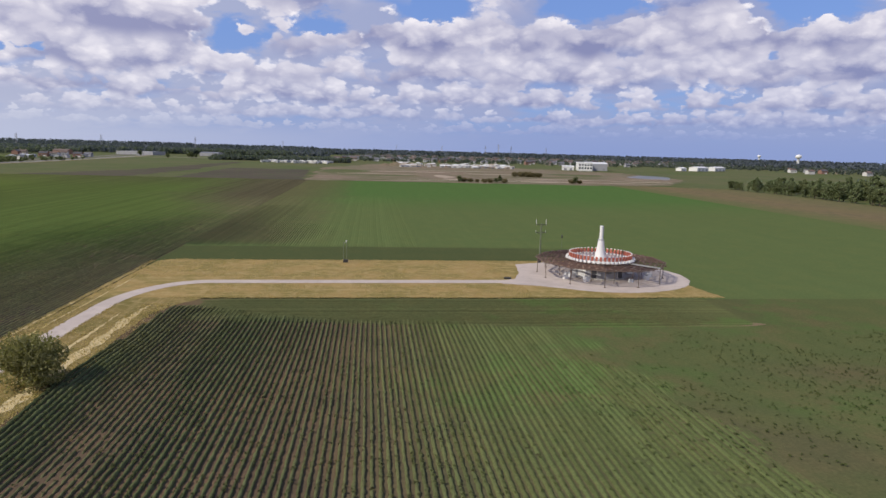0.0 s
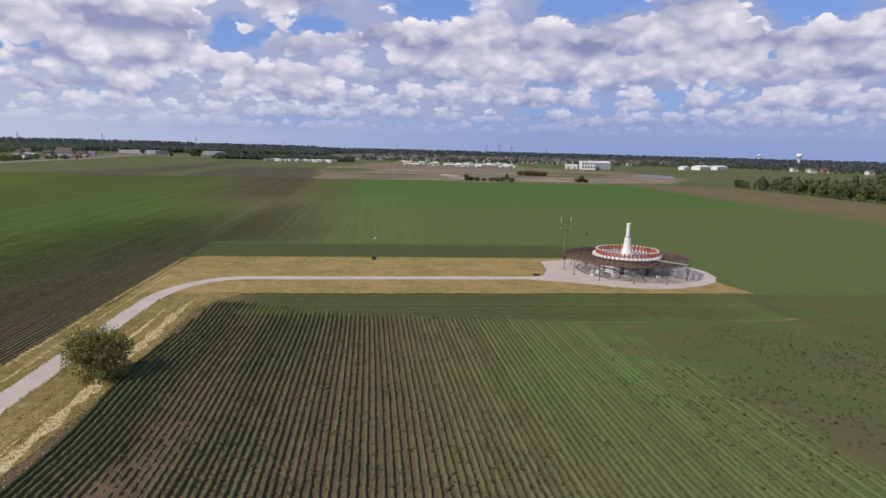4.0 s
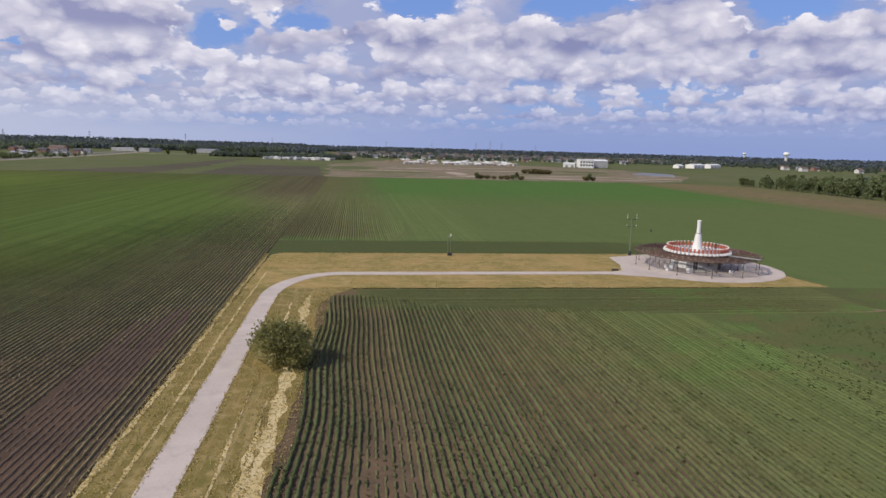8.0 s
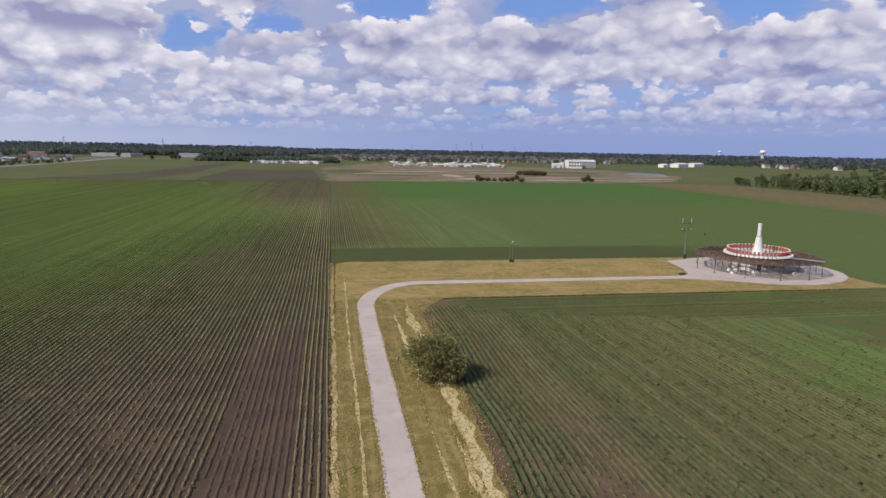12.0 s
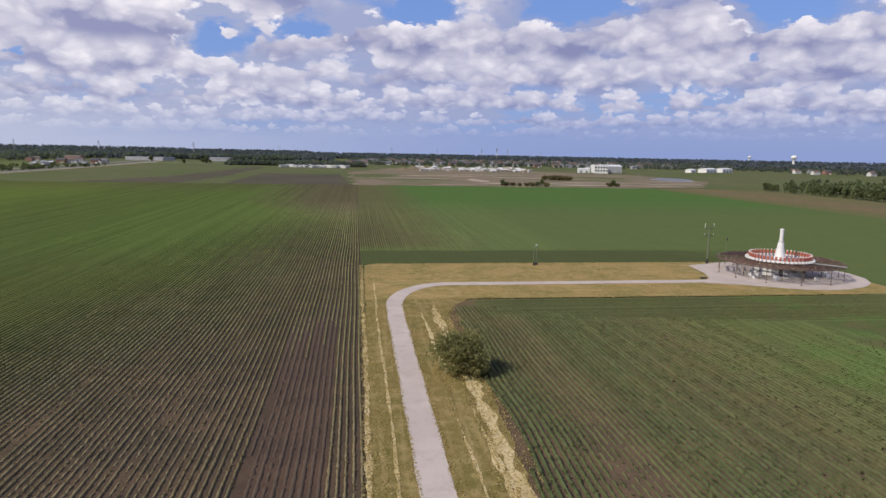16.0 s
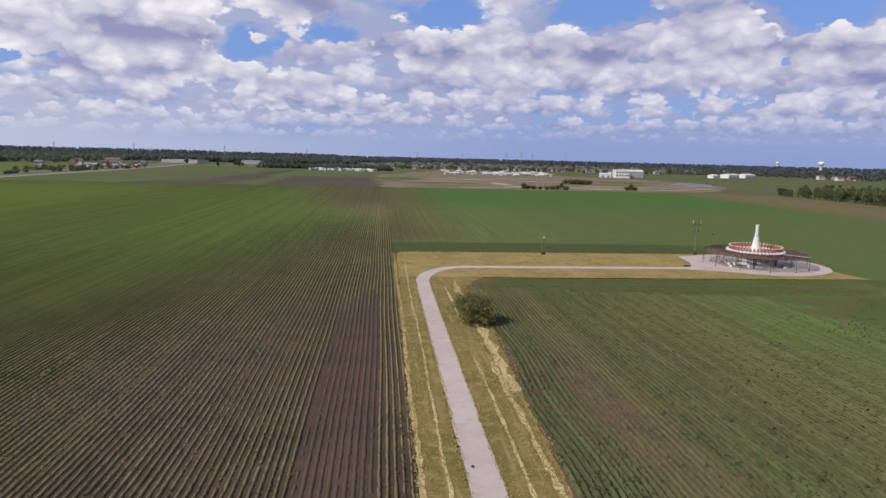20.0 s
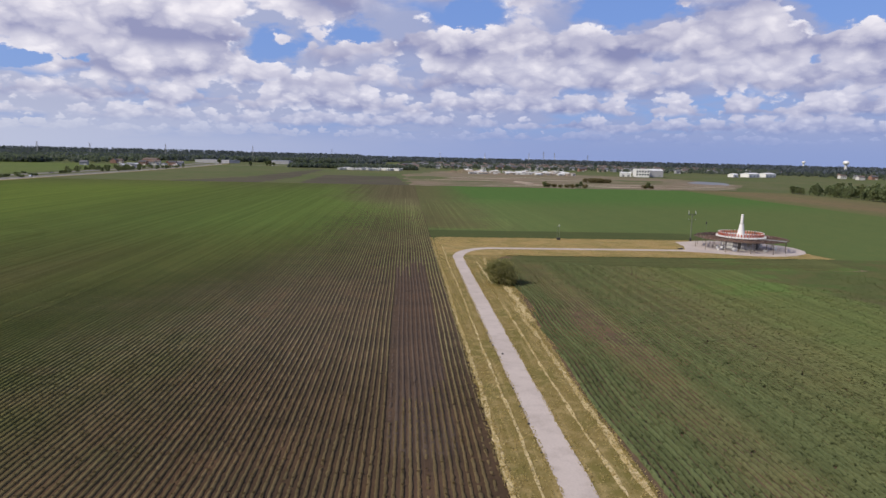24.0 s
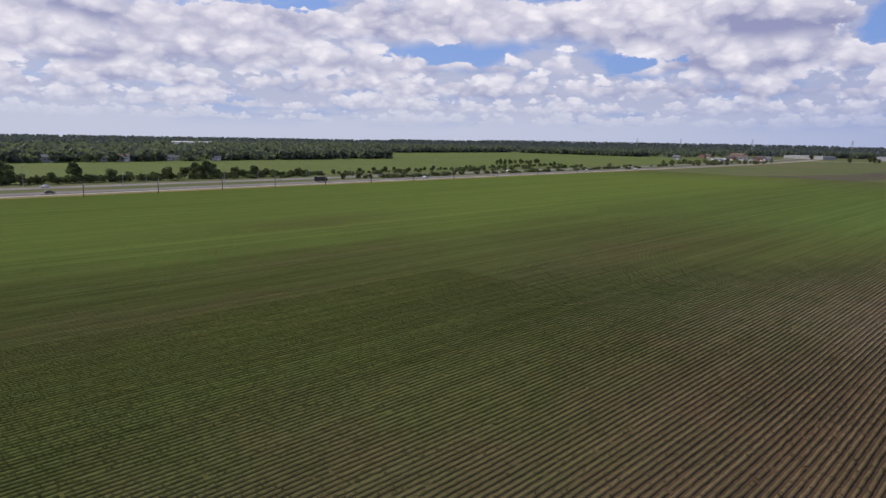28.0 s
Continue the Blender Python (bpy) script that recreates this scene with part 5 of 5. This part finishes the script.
def build_tower(azimuth, distance, size, top, label):
    x, y = on_way(azimuth, distance)
    t = thing("water_tower", label, "water tower", at=(x + 18, y, 0))
    part("shaft", Shape().lathe(0, 0, [(size * 0.35, 0), (size * 0.21, top * 0.25), (size * 0.20, top - size * 0.75), (size * 0.3, top - size * 0.62)], 20), M_WHITE, t, "", True)
    part("tank", Shape().lathe(0, 0, [(size * 0.22, top - size * 0.72), (size * 0.45, top - size * 0.58), (size * 0.52, top - size * 0.36), (size * 0.45, top - size * 0.13), (size * 0.2, top - size * 0.02), (0.3, top)], 24), M_WHITE, t, "white rounded tank", True)


build_tower(35.45, 2450, 19, 41, "white bulb-shaped water tower on the horizon")
build_tower(32.5, 4300, 19, 42, "small distant white water tower on the horizon")


def build_pylon(x, y, h):
    p = thing("power_pylon", "slim grey lattice power pylon on the horizon", "pylon", "pylons", at=(x, y, 0))
    sh = Shape()
    for a, b in ((-1, -1), (1, -1), (1, 1), (-1, 1)):
        sh.tube((a * 3.5, b * 3.5, 0), (a * 0.7, b * 0.7, h), 0.35, 0.25, 4)
    for k in range(6):
        u, v = k / 6, (k + 1) / 6
        for s in (-1, 1):
            sh.tube((s * (3.5 - 2.8 * u), -3.5 + 2.8 * u, h * u), (-s * (3.5 - 2.8 * v), -3.5 + 2.8 * v, h * v), 0.2, 0.2, 4)
    part("tower", sh, M_GALV, p)
    for k in range(3):
        part("crossarm", Shape().box(0, 0, h * (0.72 + 0.12 * k), 13 - 2 * k, 0.8, 0.7), M_GALV, p)
    return p


pylon = build_pylon(*on_way(12.2, 2600), 52)
for az, d, s in ((10.9, 3100, 0.95), (13.15, 3000, 0.95), (-13.4, 2700, 0.95), (-20.3, 2800, 0.95), (-25.8, 2700, 0.9), (-6.6, 3300, 0.9), (-29.4, 2500, 0.85), (3.0, 3600, 0.9), (7.0, 3500, 0.9), (16.0, 3600, 0.9)):
    x, y = on_way(az, d)
    copy_thing(pylon, pose(x, y, 0)).scale = (s, s, s)


# ---- crop plants and dry grass, far too many to count ----
def smooth(v, lo, hi, a=0.0, b=1.0):
    u = np.clip((v - lo) / (hi - lo), 0, 1)
    return a + (b - a) * u * u * (3 - 2 * u)


def waves(x, y):
    return 0.5 + 0.2 * np.sin(x * 0.11 + 1.3 * np.sin(y * 0.043)) + 0.18 * np.sin(y * 0.071 + 0.9 * np.sin(x * 0.083)) + 0.15 * np.sin(x * 0.31 + y * 0.27) * np.sin(y * 0.19)


def sway(x, y):
    """Rows are drilled in swathes that stray a little, most of all beside the bush."""
    return 0.08 * np.sin(y * 0.09 + np.floor(x / 4.56)) + np.where((x > 0) & (y < -30), 0.42 * np.exp(-np.abs(x - 15) / 7) * np.sin(y * 0.17), 0.0)


def crop_rows(name, x0, x1, y0, y1, step, full, mat, label, seed, fade, tall=0.30, wide=0.30, level_least=0.0):
    """Rows of crop ROW apart, along y, each a ragged ridge of leaves. full(x, y) says how well the crop stands."""
    rng = np.random.default_rng(seed)
    xs = np.arange(math.ceil(x0 / ROW), math.floor(x1 / ROW) + 1) * ROW
    ys = np.arange(y0, y1 + step, step)
    gx, gy = np.meshgrid(xs, ys, indexing="ij")
    k = np.clip(full(gx, gy) + rng.normal(0, 0.12, gx.shape) + rng.normal(0, 0.05, (len(xs), 1)) - 0.25 * (gx < 0) * (rng.random((len(xs), 1)) < 0.05) * (waves(gx * 0.3, gy * 0.5) > 0.42), 0, 1.1)
    stand, level = smooth(k, 0.02, 0.25), np.maximum(fade(gx, gy), level_least)
    h = tall * (0.25 + 0.75 * k) * rng.uniform(0.72, 1.28, gx.shape) * stand * level - 0.2 * (1 - stand) - 0.08 * (1 - smooth(level, 0.0, 0.08))
    w = wide * (0.35 + 0.65 * k) * rng.uniform(0.75, 1.25, gx.shape)
    w = w + (0.40 - w) * (1 - level) * 0.8
    mid = gx + rng.normal(0, 0.02, gx.shape) + sway(gx, gy)
    def line(side, z):
        return np.stack([mid + side * w + rng.normal(0, 0.02, gx.shape), gy + rng.uniform(-0.25, 0.25, gx.shape) * step, z], -1)
    low = np.full_like(gx, -0.12)
    rails = [line(-1.0, low), line(-0.72, h * 0.72), line(0.0, h), line(0.72, h * 0.72), line(1.0, low)]
    v = np.stack(rails, 2)
    nx, ny = gx.shape
    n = v.shape[2]
    idx = np.arange(nx * ny * n).reshape(nx, ny, n)
    a, b = idx[:, :-1], idx[:, 1:]
    f = np.concatenate([np.stack([a[..., s], a[..., s + 1], b[..., s + 1], b[..., s]], -1).reshape(-1, 4) for s in range(n - 1)])
    seen = (v[..., 2].max(-1) > -0.06).reshape(nx, ny)
    live = (seen[:, :-1] | seen[:, 1:]).ravel() & (rng.random(nx * (ny - 1)) > 0.002)
    return tagged(part(name, array_mesh(name, v.reshape(-1, 3), f[np.tile(live, n - 1)]), mat), label, "crop", kind="stuff")


def full_west(x, y):
    k = 0.46 + smooth(x, -30, -130, 0, 0.5) + smooth(y, -90, 90, 0, 0.3) + 0.3 * (waves(x, y) - 0.5)
    bare = (x > -12.4) & (x < -4.8) & (y + 60 * (waves(x * 2, y) - 0.5) + 16 * np.sin(x * 5.3) < -66) & (y + 30 * (waves(x * 3, y) - 0.5) > -150)
    return np.where(bare, -0.4, k)


def full_east(x, y):
    k = 0.48 + 0.4 * (waves(x, y) - 0.5)
    x = x + 4 * (waves(x * 2, y * 2) - 0.5)
    gap = smooth(x, 18.5, 21.5) * smooth(x, 30, 25.5) * smooth(y, -78, -112)
    strong = smooth(x, 22, 19) + smooth(x, 26, 30) * smooth(x, 48, 34)
    return k - 0.18 * gap + 0.24 * strong + smooth(y, -125, -175, 0, 0.3)


def full_north(x, y):
    return 0.4 + smooth(x, 30, 60, 0, 0.3) + 0.3 * (waves(x, y) - 0.5)


# where the leaves have closed over the soil the single rows can no longer be told apart
def open_west(x, y):
    return smooth(x + 24 * (waves(x * 0.6, y * 0.6) - 0.5), -78 - smooth(y, -30, -130, 0, 62), -16) * smooth(y, 190, 10) * smooth(y, -205, -130, 0.52, 1.0)


def open_strip(x, y):
    return smooth(y + 60 * (waves(x * 2, y) - 0.5), -40, -90) * smooth(y, -172, -150)


def open_east(x, y):
    north = -46 - smooth(x, 20, 48, 0, 9)
    west = smooth(y, -150, -92, 12.5, 15.1) + smooth(y, -70, -44, 0, 2)
    return smooth(x + 16 * (waves(x, y) - 0.5) + smooth(y, -140, -185, 0, 14), 92, 42) * smooth(north - y - 3 * (waves(x, y) - 0.5), -1, 3) * (x > west)


def open_north(x, y):
    return smooth(x + 20 * (waves(x, y) - 0.5), 34, 4) * smooth(y, 170, 60) * smooth(y, 25, 28)


def open_headland(x, y):
    return smooth(y + 6 * waves(x * 3, y), 24, 34) * smooth(y, 120, 100) * smooth(x - smooth(y, 20, 90, 0, 5), 56.5, 54.0)


def full_headland(x, y):
    return 0.62 + 0.4 * (waves(x, y) - 0.5)


def full_bare(x, y):
    return 0.42 + 0.3 * (waves(x * 2, y) - 0.5)


LABEL = "rows of young green crop plants on brown soil"
crop_rows("crop_rows_west", -100, -1.4, -262, 0, 0.45, full_west, M_RIDGE_W, LABEL, 1, open_west, 0.20, 0.20, 0.15)
crop_rows("soil_ridges", -12.2, -5.0, -262, 60, 0.5, full_bare, M_FURROW, "bare drilled ridges of brown soil", 9, open_strip, 0.05, 0.34)
crop_rows("crop_rows_outer", -190, -100.0, -330, 0, 1.8, full_west, M_RIDGE_W, LABEL, 3, open_west, 0.20, 0.22, 0.15)
crop_rows("crop_rows_road", -351, -190.4, -330, 0, 4.0, full_west, M_RIDGE_W, LABEL, 7, open_west, 0.20, 0.22, 0.15)
crop_rows("crop_rows_corner", -130, -1.4, 0, 212, 2.2, full_west, M_RIDGE_W, LABEL, 2, open_west, 0.20, 0.20, 0.15)
crop_rows("crop_rows_back", -351, -130.4, 0, 212, 5.0, full_west, M_RIDGE_W, LABEL, 8, open_west, 0.20, 0.20, 0.15)
crop_rows("crop_rows_end", -351, -1.4, 212, 396, 8.0, full_west, M_RIDGE_W, LABEL, 10, open_west, 0.20, 0.20, 0.15)
crop_rows("crop_rows_north", -0.8, 66, 25, 212, 1.2, full_north, M_RIDGE_N, LABEL, 4, open_north, 0.20, 0.20)
crop_rows("crop_rows_east", 12.2, 96, -262, -44, 0.45, full_east, M_RIDGE_E, LABEL, 5, open_east, 0.30, 0.24)
headland = crop_rows("crop_rows_headland", 41.4, 61.5, 18, 120, 0.6, full_headland, M_RIDGE_E, "dense crop rows across the field's end", 6, open_headland, 0.26, 0.32)
headland.matrix_basis = pose(0, 0, 0, 0, 0, -90)


def rosettes(rng, x, y, r):
    """Small plants of four leaves that lean outwards. Returns vertices and faces."""
    n = len(x)
    a = (rng.uniform(0, 6.283, n)[:, None] + np.arange(4) * 1.571 + rng.normal(0, 0.3, (n, 4))).ravel()
    s = np.repeat(r * rng.uniform(0.6, 1.3, n), 4)
    c, d = np.cos(a), np.sin(a)
    x, y = np.repeat(x, 4), np.repeat(y, 4)
    mid, tip = s * rng.uniform(0.5, 1.1, 4 * n), s * rng.uniform(0.1, 0.9, 4 * n)
    w = 0.42 * s
    z = np.full(4 * n, 0.03)
    v = np.stack([np.stack([x, y, z], -1), np.stack([x + 0.55 * s * c - w * d, y + 0.55 * s * d + w * c, mid], -1), np.stack([x + s * c, y + s * d, tip], -1), np.stack([x + 0.55 * s * c + w * d, y + 0.55 * s * d - w * c, mid], -1)], 1)
    return v.reshape(-1, 3), np.arange(16 * n).reshape(-1, 4)


def row_plants(name, x0, x1, y0, y1, step, full, mat, label, seed, size, fade):
    """Single plants along the rows."""
    rng = np.random.default_rng(seed)
    xs = np.arange(math.ceil(x0 / ROW), math.floor(x1 / ROW) + 1) * ROW
    gx, gy = (a.ravel() for a in np.meshgrid(xs, np.arange(y0, y1, step)))
    k = np.clip(full(gx, gy), 0, 1) * smooth(fade(gx, gy), np.where(gx < 0, 0.12, 0.05), 0.9)
    ok = (rng.random(len(gx)) < 0.03 + 1.3 * k) & (k > 0)
    gx, gy, k = gx[ok], gy[ok], k[ok]
    gx, gy = gx + sway(gx, gy) + rng.normal(0, 0.05, len(gx)), gy + rng.uniform(-0.3, 0.3, len(gx)) * step
    return tagged(part(name, array_mesh(name, *rosettes(rng, gx, gy, size * (0.6 + 0.6 * k))), mat), label, "crop", kind="stuff")


row_plants("crop_plants_west", -112, -1.4, -244, -20, 0.7, full_west, M_PLANT_W, "dusty young crop plants in rows", 21, 0.20, open_west)
row_plants("crop_plants_closed", -116, -42, -246, -140, 0.55, full_west, M_PLANT_W, "dusty green crop plants grown together", 24, 0.17, lambda x, y: 0.62 * smooth(x + 30 * (waves(x, y) - 0.5), -40, -58))
row_plants("crop_plants_east", 12.2, 96, -262, -44, 0.5, full_east, M_PLANT_E, "green young crop plants in rows", 22, 0.24, open_east)


def loose_plants(name, x0, x1, y0, y1, per, mat, label, seed, size):
    rng = np.random.default_rng(seed)
    n = int((x1 - x0) * (y1 - y0) * per)
    x, y = rng.uniform(x0, x1, n), rng.uniform(y0, y1, n)
    ok = rng.random(n) < smooth(waves(x * 1.7, y * 1.7), 0.3, 0.65, 0.1, 1.0) * smooth(x, 66, 92)
    return tagged(part(name, array_mesh(name, *rosettes(rng, x[ok], y[ok], size)), mat), label, "crop", kind="stuff")


loose_plants("scattered_crop_plants", 66, 150, -230, -64, 1.1, M_PLANT_E, "scattered green crop plants", 23, 0.17)
# bare pale patch at the end of the east field
flat("bare_soil_patch", blob(112, -59.5, 8.5, 1.6, 77), -0.035, M_SCRUB, label="small pale bare soil patch in the crop", category="soil")
flat("bare_soil_patch", blob(-147, -29, 9.0, 6.0, 78), -0.045, M_PATCH, label="small dark bare soil patch in the crop", category="soil")


def tufts(name, boxes, per, mat, label, seed, size):
    rng = np.random.default_rng(seed)
    cs = []
    for x0, y0, x1, y1, dens in boxes:
        n = int((x1 - x0) * (y1 - y0) * dens * per)
        cs.append(np.stack([rng.uniform(x0, x1, n), rng.uniform(y0, y1, n), rng.uniform(0.02, 0.12, n)], 1))
    v, f = leaf_quads(rng, np.concatenate(cs), size)
    return tagged(part(name, array_mesh(name, v, f), mat), label, "grass", kind="stuff")


# mown hay left in lines along the verge, tall dry grass at the field edge
tufts("dry_grass_tufts", [(-1.4, -200, -0.4, 0, 3.4), (1.5, -200, 2.0, -20, 2.0), (8.95, -200, 9.45, -60, 2.4), (11.2, -200, 12.2, -90, 3.0), (12.0, -140, 13.4, -88, 1.8), (12.0, -200, 12.5, -140, 1.6), (10.4, -190, 11.3, -92, 1.0), (13.2, -118, 15.2, -86, 1.5), (3.1, -200, 3.75, -44, 1.6), (6.5, -200, 7.1, -44, 1.6), (-0.4, -200, 1.2, -8, 0.7), (-1, -200, 3.2, -45, 0.5), (7.0, -200, 12.0, -50, 0.5), (14.2, -100, 15.8, -86, 0.9), (11.5, -86, 16.5, -44, 1.6), (20, -23, 84, 1.5, 0.3), (20, -40, 84, -27.5, 0.4), (0.5, -20, 20, 1.5, 0.5), (3.0, -200, 3.7, -48, 0.7), (6.5, -200, 7.3, -48, 0.9), (14, -40.5, 122, -39, 1.2), (3, 1.0, 110, 2.4, 1.2)], 9.0, M_STRAW, "dry straw-coloured grass tufts", 6, 0.10)
